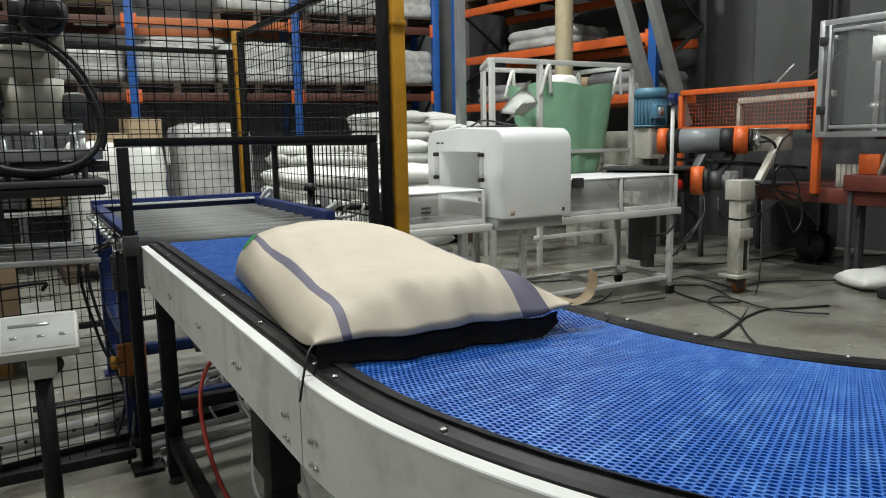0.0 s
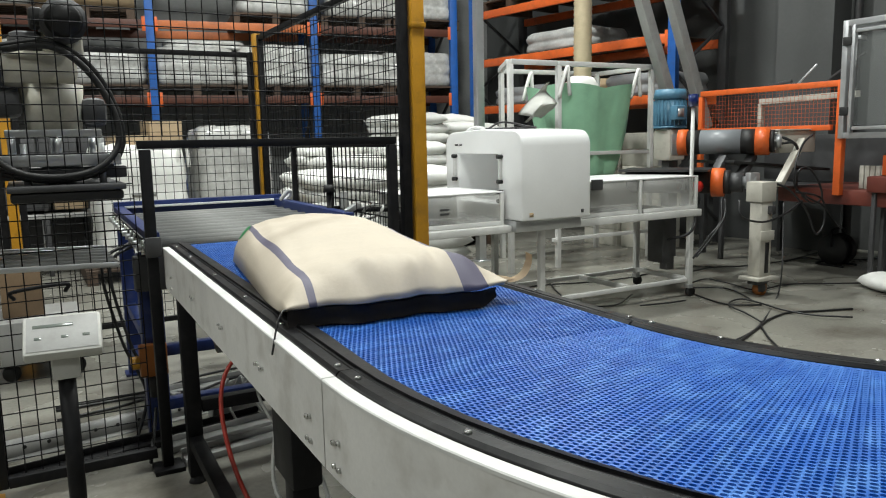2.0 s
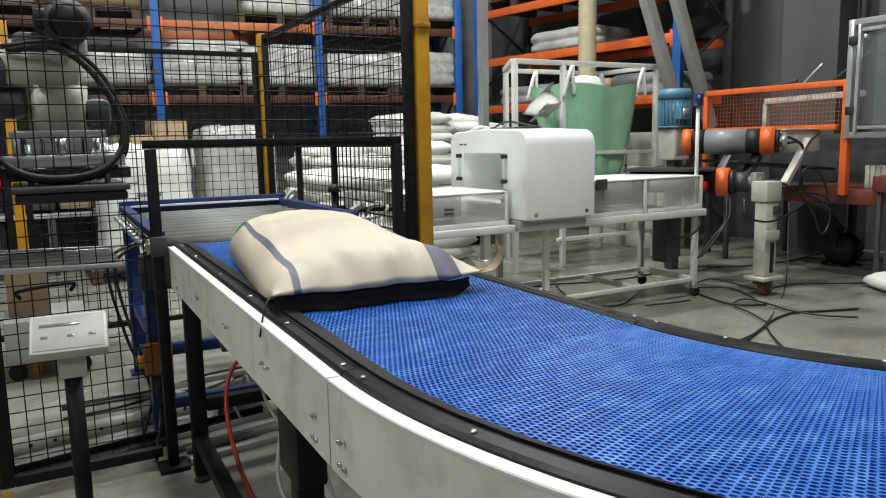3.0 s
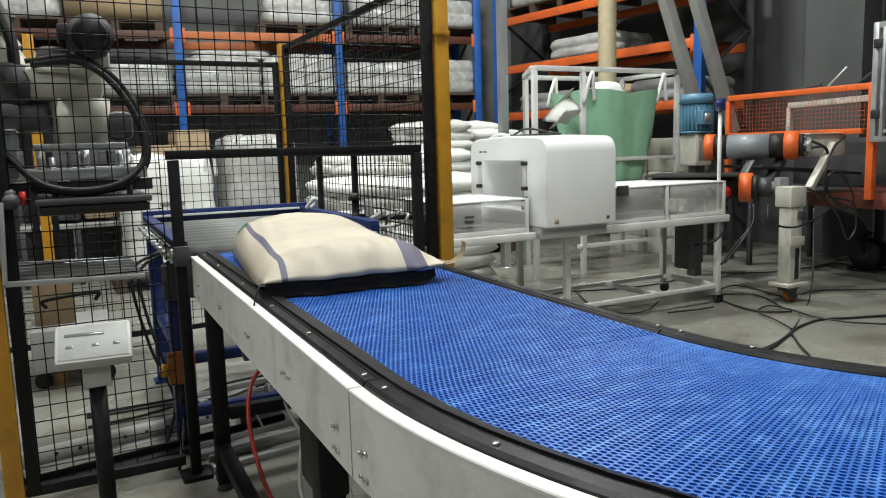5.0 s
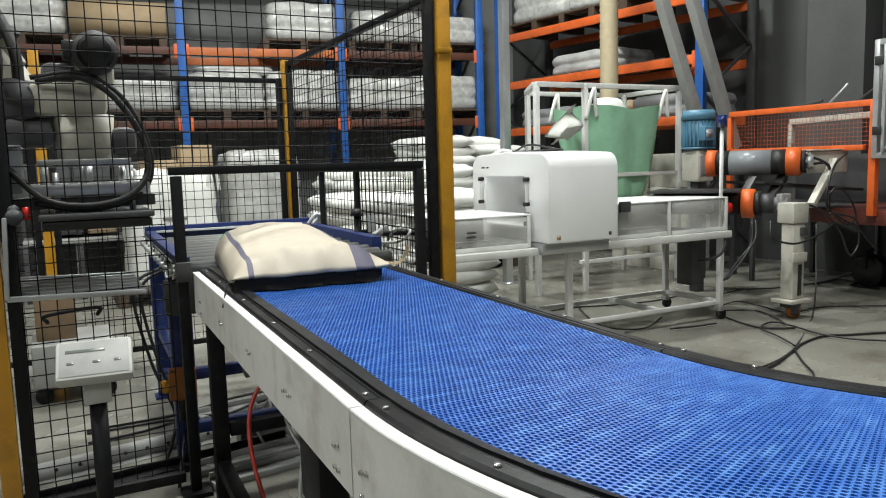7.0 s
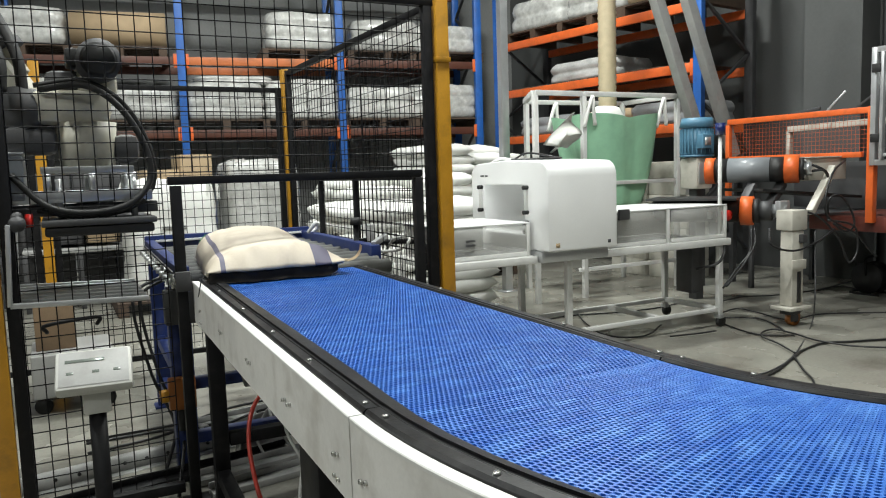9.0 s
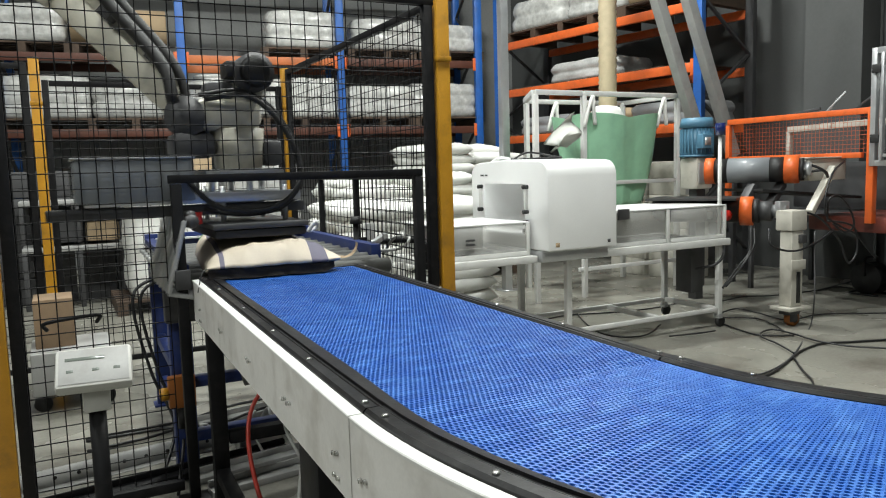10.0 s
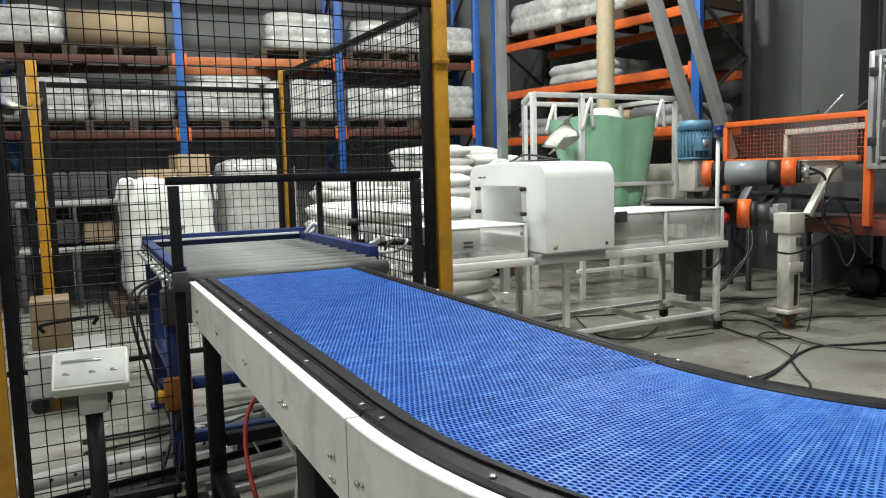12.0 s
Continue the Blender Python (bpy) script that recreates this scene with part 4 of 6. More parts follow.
part("hose_loop", tube([(-0.16, -0.14, 0.33), (0.0, -0.18, 0.345), (0.12, -0.2, 0.26), (0.205, -0.22, 0.10), (0.21, -0.24, -0.04), (0.12, -0.26, -0.13), (-0.03, -0.26, -0.155), (-0.17, -0.25, -0.12), (-0.28, -0.24, 0.0)], 0.013), RUBBER, grip, "thick black looping hose")
part("hose_loop", tube([(-0.18, -0.10, 0.35), (0.0, -0.12, 0.37), (0.14, -0.15, 0.28), (0.225, -0.18, 0.10), (0.225, -0.2, -0.06), (0.12, -0.22, -0.15), (-0.05, -0.22, -0.17), (-0.2, -0.2, -0.14)], 0.010), RUBBER, grip, "thick black looping hose")
part("red_fitting", rod((-0.23, -0.24, -0.15), (-0.23, -0.24, -0.20), 0.014), RED, grip)
pusher = part("pusher_plate", box((-0.19, -0.33, -0.012), (0.22, 0.33, 0.012), 0.006), DARK_GREY, robot, "dark pusher plate")
for x in (-0.12, 0.15):
    for y in (-0.2, 0.2):
        part("guide_rod", rod((x, y, 0.012), (x, y, 0.17), 0.012), BARE, pusher)
part("pusher_pad", box((-0.18, -0.32, -0.05), (0.21, 0.32, -0.013), 0.01), RUBBER, pusher)
fork = part("fork", rod((0, -0.31, 0), (0, 0.31, 0), 0.03), DARK_GREY, robot, "grey steel fork with slotted fingers")
for i in range(7):
    y = -0.30 + 0.10 * i
    part("finger", beam((-0.03, y, 0.0), (-0.045, y, -0.305), 0.016, 0.05), BARE, fork)
    part("tine", beam((-0.045, y, -0.305), (0.44, y, -0.322), 0.02, 0.02), BARE, fork)
part("back_plate", box((-0.045, -0.31, -0.14), (-0.03, 0.31, -0.09), 0.002), BARE, fork)
for y in (-0.25, 0.05):
    part("brace", beam((-0.055, y, -0.05), (-0.055, y + 0.2, -0.27), 0.02, 0.03), BARE, fork)

# ---- weighing indicator ----
scale_stand = thing("weighing_indicator", (0.07, 2.55, 0), "off-white weighing scale indicator on a black post", "scale")
bm = box((-0.11, -0.075, -0.022), (0.11, 0.075, 0.022), 0.012)
bm.transform(pose(0, -0.01, 0.787, 40, 0, -5))
body = part("indicator_body", bm, SCALE_BODY, scale_stand)
for nm, a, b, mt, lb in (("display", (-0.082, 0.022, 0.0233), (0.03, 0.034, 0.0245), LCD, "dark grey display"), ("key_panel", (-0.099, -0.064, 0.0222), (0.099, 0.064, 0.0232), LIGHT_GREY, "pale grey membrane panel")):
    bm = box(a, b, 0.0008)
    bm.transform(pose(0, -0.01, 0.787, 40, 0, -5))
    part(nm, bm, mt, body, lb)
for x in (-0.078, -0.005, 0.055):
    bm = box((x, -0.022, 0.0234), (x + 0.02, -0.012, 0.0246), 0.0004)
    bm.transform(pose(0, -0.01, 0.787, 40, 0, -5))
    part("key", bm, LCD, body)
part("bracket", box((-0.04, -0.03, 0.655), (0.04, 0.05, 0.735), 0.008), SCALE_BODY, scale_stand)
part("post", rod((0, 0.01, 0.012), (0, 0.01, 0.655), 0.026, seg=16), BLACK_STEEL, scale_stand, "black round post")
part("base_plate", box((-0.1, -0.09, 0), (0.1, 0.11, 0.012), 0.003), BLACK_STEEL, scale_stand)

# ---- racks and their goods ----
def pallet_rack(name, m, posts, depth, levels, height, label, paint):
    r = thing(name, m.translation, label, "pallet rack")
    r.rotation_euler = m.to_euler()
    for x in posts:
        for y in (0.0, depth):
            part("upright", beam((x, y, 0.0), (x, y, height), 0.11, 0.08), RACK_BLUE if y == 0.0 or paint is SHADED_ORANGE else DARK_GREY, r, "steel rack upright")
        z, k = 0.3, 0
        while z < height - 0.7:
            part("brace", beam((x, 0.042 if k % 2 else depth - 0.042, z), (x, depth - 0.042 if k % 2 else 0.042, z + 0.6), 0.04, 0.03), DARK_GREY, r)
            z, k = z + 0.6, k + 1
    for a, b in zip(posts, posts[1:]):
        for z in levels:
            for y in (0.0, depth):
                # far beams carry their shade as brown; one upper bay keeps the orange
                part("beam", box((a + 0.056, y - 0.028, z - 0.11), (b - 0.056, y + 0.028, z), 0.006), WORN_ORANGE if (paint is SHADED_ORANGE and a == 0.06 and z == 3.06) else paint, r, "orange steel beam with shade in its colour" if paint is SHADED_ORANGE else "orange steel beam")
            for y in (-0.031, ):
                part("beam_plate", box((a + 0.02, y - 0.006, z - 0.15), (a + 0.10, y, z + 0.04), 0.002), ORANGE, r)
                part("beam_plate", box((b - 0.10, y - 0.006, z - 0.15), (b - 0.02, y, z + 0.04), 0.002), ORANGE, r)
    return r


BACK = pose(1.63, 11.0, 0, 0, 0, HALL_TURN)
SIDE = pose(6.2, 9.8, 0, 0, 0, -81)
pallet_rack("back_pallet_rack", BACK, (-4.6, -2.25, 0.06, 2.28, 4.45), 1.0, (2.06, 3.06, 4.3), 5.2, "tall blue and orange pallet rack along the far wall", SHADED_ORANGE)
pallet_rack("side_pallet_rack", SIDE, (-0.15, 3.4), 1.05, (1.86, 2.55, 3.25), 4.6, "blue and orange pallet rack beside the wall", ORANGE)


PALLET_BOARDS = [((-0.6, -0.5 + 0.152 * i, 0.122), (0.6, -0.41 + 0.152 * i, 0.144)) for i in range(7)]
PALLET_BEARERS = [((x, -0.5, 0.022), (x + 0.1, 0.5, 0.1215)) for x in (-0.6, -0.05, 0.5)]
PALLET_SKIDS = [((x, -0.5, 0.0), (x + 0.1, 0.5, 0.0215)) for x in (-0.6, -0.05, 0.5)]
pallet_pieces = [(nm, mesh_of(nm, box(p, q, 0), WOOD, 0)) for nm, rows in (("board", PALLET_BOARDS), ("bearer", PALLET_BEARERS), ("skid", PALLET_SKIDS)) for p, q in rows]


def wooden_pallet(m):
    t = tagged(new("pallet"), "raw wooden pallet under stored goods", "pallet", "wooden pallets")
    t.matrix_basis = m
    for nm, me in pallet_pieces:
        new(nm, me).parent = t
    return t


def lumpy_block(w, d, h, seed, layers=0):
    """Wrapped goods: a soft-cornered block with creases, sagging layers and an uneven top."""
    bm = bmesh.new()
    n, rows, k = 72, 16, 7.0
    rings = []
    for j in range(rows + 1):
        f = j / rows
        ring = []
        for i in range(n):
            a = 2 * math.pi * i / n
            c, s = math.cos(a), math.sin(a)
            rr = 1 / (abs(c) ** k + abs(s) ** k) ** (1 / k)
            px, py = rr * c, rr * s
            size = 1 - 0.05 * max(0, f - 0.75) / 0.25 - 0.03 * max(0, 0.1 - f) / 0.1
            if layers:
                size -= 0.035 * abs(math.cos(math.pi * layers * f)) ** 6
            size += 0.035 * noise.noise(Vector((px * 2.5 + seed * 5, py * 2.5, f * 2.5))) + 0.018 * noise.noise(Vector((px * 9 + seed, py * 9, f * 8)))
            sag = 0.05 * h * noise.noise(Vector((px * 1.8, py * 1.8, seed * 3.3))) * f
            ring.append(bm.verts.new((w / 2 * px * size, d / 2 * py * size, h * f + sag)))
        rings.append(ring)
    for a, b in zip(rings, rings[1:]):
        for i in range(n):
            bm.faces.new((a[i], a[(i + 1) % n], b[(i + 1) % n], b[i]))
    bm.faces.new(rings[0][::-1])
    last = rings[-1]
    for q in (0.7, 0.4):
        inner = [bm.verts.new((v.co.x * q, v.co.y * q, h * (1.015 + 0.05 * noise.noise(Vector((v.co.x * 4, v.co.y * 4, seed + q)))))) for v in rings[-1]]
        for i in range(n):
            bm.faces.new((last[i], last[(i + 1) % n], inner[(i + 1) % n], inner[i]))
        last = inner
    bm.faces.new(last)
    return bm


def on_rack(name, m, x, y, z, w, d, h, mat, label, category, seed=0, pallet=True, turn=0):
    """Goods on a rack level, or on the floor, in the rack's own space."""
    zz = z
    if pallet:
        wooden_pallet(m @ pose(x, y, z + 0.001, 0, 0, turn))
        zz = z + 0.146
    ob = new(name, mesh_of(name, lumpy_block(w, d, h, seed, 3 if h > 0.5 else 2), mat, 60))
    ob.matrix_basis = m @ pose(x, y, zz, 0, 0, turn)
    return tagged(ob, label, category, "stored goods")


for i, x in enumerate((-3.9, -2.75, -1.68, -0.58, 0.62, 1.72, 2.9, 3.9)):
    on_rack("wrapped_load", BACK, x, 0.5, 2.06, 1.12, 1.0, 0.46 + 0.05 * (i % 3), WRAP, "shrink-wrapped white goods on a pallet", "wrapped goods", i)
for i, (x, mt, h) in enumerate(((-3.8, WRAP, 0.5), (-1.9, WRAP, 0.48), (1.75, WRAP, 0.52), (3.0, WRAP, 0.45), (3.95, WRAP, 0.4))):
    on_rack("wrapped_load", BACK, x, 0.5, 3.06, 1.05, 1.0, h, mt, "shrink-wrapped white goods on a pallet", "wrapped goods", i + 9)
wooden_pallet(BACK @ pose(-0.72, 0.5, 3.061))
ob = new("cardboard_roll", mesh_of("cardboard_roll", rod((-0.6, 0, 0.24), (0.6, 0, 0.24), 0.24, seg=28), CARD, 40))
ob.matrix_basis = BACK @ pose(-0.72, 0.25, 3.21)
tagged(ob, "wide roll of brown kraft paper on a pallet", "paper roll")
on_rack("folded_film", BACK, 0.75, 0.45, 2.70, 1.1, 0.8, 0.12, WRAP, "flat stack of clear film on wrapped goods", "film stack", 3, pallet=False)

# goods on the floor before the back rack
NEAR = pose(0, 0, 0)
white_bulk = on_rack("bulk_bag", NEAR, 1.08, 8.6, 0, 0.92, 0.9, 1.2, POLYWEAVE, "full white woven bulk bag on a pallet", "bulk bag", 2)
on_rack("wrapped_block", NEAR, 2.15, 9.0, 0, 0.85, 1.0, 1.4, WRAP, "stretch-wrapped stack of white sacks on a pallet", "sack stack", 7)
on_rack("wrapped_block", NEAR, 3.55, 9.3, 0, 1.0, 1.0, 0.9, WRAP, "stretch-wrapped stack of white sacks on a pallet", "sack stack", 8)
for x in (-0.4, 0.4):
    for y in (-0.4, 0.36):
        part("lifting_loop", tube([(x - 0.06, y, 1.0), (x - 0.02, y - 0.02, 1.2), (x + 0.05, y, 1.23), (x + 0.07, y, 1.0)], 0.02, seg=6), POLYWEAVE, white_bulk, "white lifting loop")
part("print_bar", box((-0.12, -0.462, 0.72), (0.12, -0.452, 0.76), 0), LIGHT_GREY, white_bulk, "grey printed bar")
part("print_bar", box((-0.08, -0.462, 0.62), (0.08, -0.452, 0.65), 0), LIGHT_GREY, white_bulk, "grey printed bar")
bench = thing("work_bench", (0.25, 9.3, 0), "dark steel work bench with dark goods on its shelf", "bench")
for z in (0.62, 1.12):
    part("shelf", box((-0.6, -0.3, z), (0.42, 0.3, z + 0.05), 0.006), LIGHT_GREY, bench)
for x in (-0.58, -0.05, 0.4):
    part("post", beam((x, -0.28, 0), (x, -0.28, 0.62), 0.05, 0.05), DARK_GREY, bench)
    part("post", beam((x, 0.28, 0.0), (x, 0.28, 0.62), 0.05, 0.05), DARK_GREY, bench)
    part("upper_post", beam((x, -0.28, 0.71), (x, -0.28, 1.12), 0.04, 0.04), DARK_GREY, bench)
part("dark_bale", lumpy_block(0.5, 0.4, 0.26, 3), DARK_GREY, bench, "dark bale on the shelf", (-0.25, 0, 0.71))
part("dark_bale", lumpy_block(0.35, 0.4, 0.2, 4), CARD, bench, "brown bale on the shelf", (0.2, 0, 0.71))
for x, y, z in ((1.0, 8.55, 1.385), (1.38, 8.75, 1.385)):
    ob = new("wooden_crate", mesh_of("wooden_crate", box((-0.17, -0.2, 0), (0.17, 0.2, 0.26 if x > 1.2 else 0.1), 0.004), CARD))
    ob.matrix_basis = pose(x, y, z, 0, 0, 6)
    tagged(ob, "plain brown carton on a white bulk bag", "carton", "cartons")
dark_screen = thing("stacked_dark_crates", (-0.6, 9.75, 0), "dark stacked plastic crates before the rack", "crates")
for i in range(6):
    for j in range(5):
        part("crate", box((-0.9 + 0.42 * i, -0.2, 0.3 * j), (-0.5 + 0.42 * i, 0.25, 0.3 * j + 0.29), 0.012), DARK_GREY, dark_screen)

# goods on the side rack, in its space
for i, (x, z, w, h, mt) in enumerate(((0.6, 3.25, 1.1, 0.42, WRAP), (1.7, 3.25, 1.0, 0.34, WRAP), (2.75, 3.25, 1.0, 0.4, CARD), (1.45, 2.55, 1.2, 0.28, PALE_SACK), (0.75, 1.86, 1.1, 0.26, GREY_SACK), (1.9, 1.86, 0.9, 0.26, CARD), (2.8, 1.86, 1.0, 0.28, GREY_SACK))):
    on_rack("slack_sack", SIDE, x, 0.52, z, w, 0.95, h, mt, "slack pale sack lying on a rack level", "sack", i + 20, pallet=z > 3)
for z in (1.86, 2.55):
    t = thing("rack_deck", SIDE @ Vector((1.62, 0.52, z + 0.001)), "dark wooden deck boards on rack beams", "deck")
    t.rotation_euler = (0, 0, radians(-81))
    for i in range(10):
        part("board", box((-1.6 + 0.325 * i, -0.5, 0), (-1.6 + 0.325 * i + 0.25, 0.5, 0.018), 0), WOOD, t)
for i in range(7):
    for j in range(2):
        ob = new("carton", mesh_of("carton", box((-0.28, -0.22, 0), (0.28, 0.22, 0.2), 0.01), BEIGE))
        ob.matrix_basis = SIDE @ pose(2.75 + 0.6 * (j - 0.5), 0.1, 0.2 * i + 0.002 * i, 0, 0, 3 * ((i * 7 + j) % 3 - 1))
        tagged(ob, "pale grey carton in a stack on the floor", "carton", "stacked cartons")


def small_sack(seed):
    bm = bmesh.new()
    n, m = 22, 16
    top, low = {}, {}
    for i in range(n + 1):
        u = -1 + 2 * i / n
        for j in range(m + 1):
            v = -1 + 2 * j / m
            f = max(0, 1 - abs(u) ** 4) ** 0.5 * max(0, 1 - abs(v) ** 3) ** 0.55
            nz = 0.022 * noise.noise(Vector((u * 2 + seed * 3.1, v * 2, seed))) + 0.008 * noise.noise(Vector((u * 7 + seed, v * 7, seed)))
            x, y = 0.40 * u * (1 - 0.04 * v * v), 0.25 * v * (1 - 0.10 * abs(u) ** 4)
            rim = i in (0, n) or j in (0, m)
            top[i, j] = bm.verts.new((x, y, 0.07 + (0.085 + nz) * f + 0.03 * abs(u) ** 8 * (1 if seed % 2 else -0.5)))
            low[i, j] = top[i, j] if rim else bm.verts.new((x, y, 0.07 * (1 - min(1, 1.3 * f))))
    for i in range(n):
        for j in range(m):
            bm.faces.new((top[i, j], top[i + 1, j], top[i + 1, j + 1], top[i, j + 1]))
            bm.faces.new((low[i, j], low[i, j + 1], low[i + 1, j + 1], low[i + 1, j]))
    return bm


SACKS = [mesh_of("white_sack", small_sack(k), POLYWEAVE, 75) for k in range(5)]
rng = random.Random(7)


def sack_pile(cx, cy, cols, rows, layers, turn, base=0.145):
    wooden_pallet(pose(cx, cy, 0, 0, 0, turn))
    m = pose(cx, cy, 0, 0, 0, turn)
    for k in range(layers):
        for i in range(cols):
            for j in range(rows):
                x, y = (i - (cols - 1) / 2) * (0.78 if cols < 3 else 0.5), (j - (rows - 1) / 2) * (0.47 if cols < 3 else 0.74)
                if k == layers - 1 and rng.random() < 0.25:
                    continue
                ob = new("white_sack", SACKS[rng.randrange(5)])
                flip = 90 if cols >= 3 else 0
                ob.matrix_basis = m @ pose(x + rng.uniform(-0.03, 0.03), y + rng.uniform(-0.03, 0.03), base + 0.118 * k, rng.uniform(-3, 3), rng.uniform(-3, 3), flip + rng.uniform(-6, 6) + (180 if rng.random() < 0.5 else 0))
                tagged(ob, "full white woven plastic sack stacked in a pile", "sack", "piled white sacks")


sack_pile(4.75, 8.7, 2, 2, 13, 4)
sack_pile(2.85, 6.35, 2, 2, 8, -6)
sack_pile(3.3, 7.5, 2, 2, 10, 8)

# ---- bulk bag filler ----
filler = thing("bulk_bag_stand", (5.15, 6.6, 0), "white tube frame stand for filling a bulk bag", "stand")
for x, y in ((-0.85, -0.35), (1.05, -0.35), (-0.35, 0.55), (1.05, 0.55), (-0.25, -0.35)):
    part("post", beam((x, y, 0), (x, y, 2.10), 0.05, 0.05), WHITE_STEEL, filler)
for a, b in (((-0.85, -0.35, 2.125), (-0.275, -0.35, 2.125)), ((-0.25, -0.35, 2.125), (1.05, -0.35, 2.125)), ((-0.35, 0.55, 2.125), (1.05, 0.55, 2.125)), ((1.05, -0.32, 2.125), (1.05, 0.52, 2.125)), ((-0.85, -0.32, 2.125), (-0.4, 0.5, 2.125))):
    part("top_rail", beam(a, b, 0.05, 0.05), WHITE_STEEL, filler)
for a in (0.3, 1.2):
    part("base_rail", beam((-0.32, -0.35, a), (-0.28 + 1.3, -0.35, a - 0.0), 0.04, 0.04), WHITE_STEEL, filler)


def hanging_bag():
    bm = bmesh.new()
    n, rows = 60, 12
    rings = []
    for j in range(rows + 1):
        f = j / rows
        z = 0.92 + 0.96 * f
        w, d = 0.30 + 0.25 * f ** 0.7, 0.25 + 0.15 * f
        ring = []
        for i in range(n):
            a = 2 * math.pi * i / n
            c, s = math.cos(a), math.sin(a)
            rr = 1 / (abs(c) ** 4 + abs(s) ** 4) ** 0.25
            fold = 1 + 0.07 * math.sin(7 * a + 2.5 * f) * (0.4 + 0.6 * (1 - f)) + 0.02 * math.sin(23 * a + 5 * f)
            lift = 0.05 * abs(math.sin(2 * a)) * f ** 4
            ring.append(bm.verts.new((w * rr * c * fold, d * rr * s * fold, z + lift)))
        rings.append(ring)
    for a, b in zip(rings, rings[1:]):
        for i in range(n):
            bm.faces.new((a[i], a[(i + 1) % n], b[(i + 1) % n], b[i]))
    bm.faces.new(rings[0][::-1])
    return bm


bulk = thing("green_bulk_bag", (5.44, 6.55, 0), "pale green woven bulk bag hanging by white loops", "bulk bag")
part("bag_body", hanging_bag(), GREEN_BAG, bulk, smooth=75)
for x, y in ((-0.5, -0.35), (0.48, -0.35), (-0.45, 0.35), (0.5, 0.35)):
    part("lifting_loop", tube([(x - 0.07, y, 1.78), (x, y, 2.0), (x + 0.06, y + 0.02, 2.09), (x + 0.05, y, 1.98), (x + 0.07, y, 1.8)], 0.022, seg=6), POLYWEAVE, bulk, "white lifting loop")
part("spout", rod((0.0, 0, 1.80), (0.02, 0.0, 2.02), 0.28, seg=20, r2=0.13), POLYWEAVE, bulk, "pale filling spout")
bm = bmesh.new()
rows = []
for i in range(11):
    f = i / 10
    rows.append([bm.verts.new((-0.74 - 0.28 * f ** 0.8 + 0.05 * math.sin(5 * g + 4 * f), -0.42 + 0.12 * math.sin(7 * g + 2 * f), 1.93 - 0.32 * f ** 1.3 - 0.36 * g * (1 - 0.75 * f))) for g in (k / 8 for k in range(9))])
for a, b in zip(rows, rows[1:]):
    for k in range(8):
        bm.faces.new((a[k], b[k], b[k + 1], a[k + 1]))
bmesh.ops.solidify(bm, geom=bm.faces[:], thickness=0.006)
part("loose_flap", bm, POLYWEAVE, bulk, "white loose cloth flap", smooth=75)
hose = thing("suction_hose", (5.72, 6.85, 2.0), "thick beige ribbed suction hose hanging from above", "hose")
part("ribbed_tube", tube([(0, 0, 0.03 * i) for i in range(150)], 0.098, seg=18, steps=0, ridges=0.009), HOSE, hose, smooth=80)
for k, (a, b) in enumerate((((5.42, 6.1, 3.9), (6.42, 6.1, 1.55)), ((5.85, 6.1, 3.95), (6.92, 6.1, 1.45)))):
    t = thing("inclined_chute", Vector(b), "grey inclined square steel chute tube", "chute", "inclined chutes")
    part("tube", beam(Vector(a) - Vector(b), (0, 0, 0), 0.115, 0.115, bevel=0.008), LIGHT_GREY, t)
    part("support_leg", beam((0, 0.0, -b[2]), (0, 0.0, -0.02), 0.06, 0.06), DARK_GREY, t)
pole = thing("steel_pole", (4.5, 7.15, 0), "slim grey steel pole rising to the roof", "pole")
part("shaft", beam((0, 0, 0.01), (0, 0, 7.15), 0.09, 0.09), BARE, pole)
part("foot", box((-0.1, -0.1, 0), (0.1, 0.1, 0.01), 0), BARE, pole)

# ---- drum conveyor and orange machine ----
motor = thing("gear_motor", (5.76, 5.54, 0), "blue-grey electric gear motor standing on a grey bracket", "motor")
part("stand", beam((0, 0, 0), (0, 0, 1.12), 0.10, 0.10), DARK_GREY, motor)
part("gearbox", box((-0.11, -0.11, 1.12), (0.11, 0.11, 1.44), 0.02), BEIGE, motor)
part("gearbox_cover", box((-0.09, -0.122, 1.18), (0.09, -0.111, 1.38), 0.006), BARE, motor)
part("motor_flange", rod((0, 0, 1.441), (0, 0, 1.46), 0.165, seg=24), MOTOR_BLUE, motor)
part("motor_body", rod((0, 0, 1.46), (0, 0, 1.73), 0.150, seg=24), MOTOR_BLUE, motor)
for i in range(24):
    a = 2 * math.pi * i / 24
    part("fin", beam((0.156 * math.cos(a), 0.156 * math.sin(a), 1.47), (0.156 * math.cos(a), 0.156 * math.sin(a), 1.72), 0.006, 0.02), MOTOR_BLUE, motor)
part("fan_cover", rod((0, 0, 1.731), (0, 0, 1.825), 0.17, seg=24, r2=0.148), MOTOR_BLUE, motor)
part("terminal_box", box((-0.13, -0.21, 1.52), (0.0, -0.13, 1.66), 0.01), MOTOR_BLUE, motor)
part("name_plate", box((-0.11, -0.213, 1.55), (-0.03, -0.2105, 1.63), 0), BARE, motor, "bare metal plate")

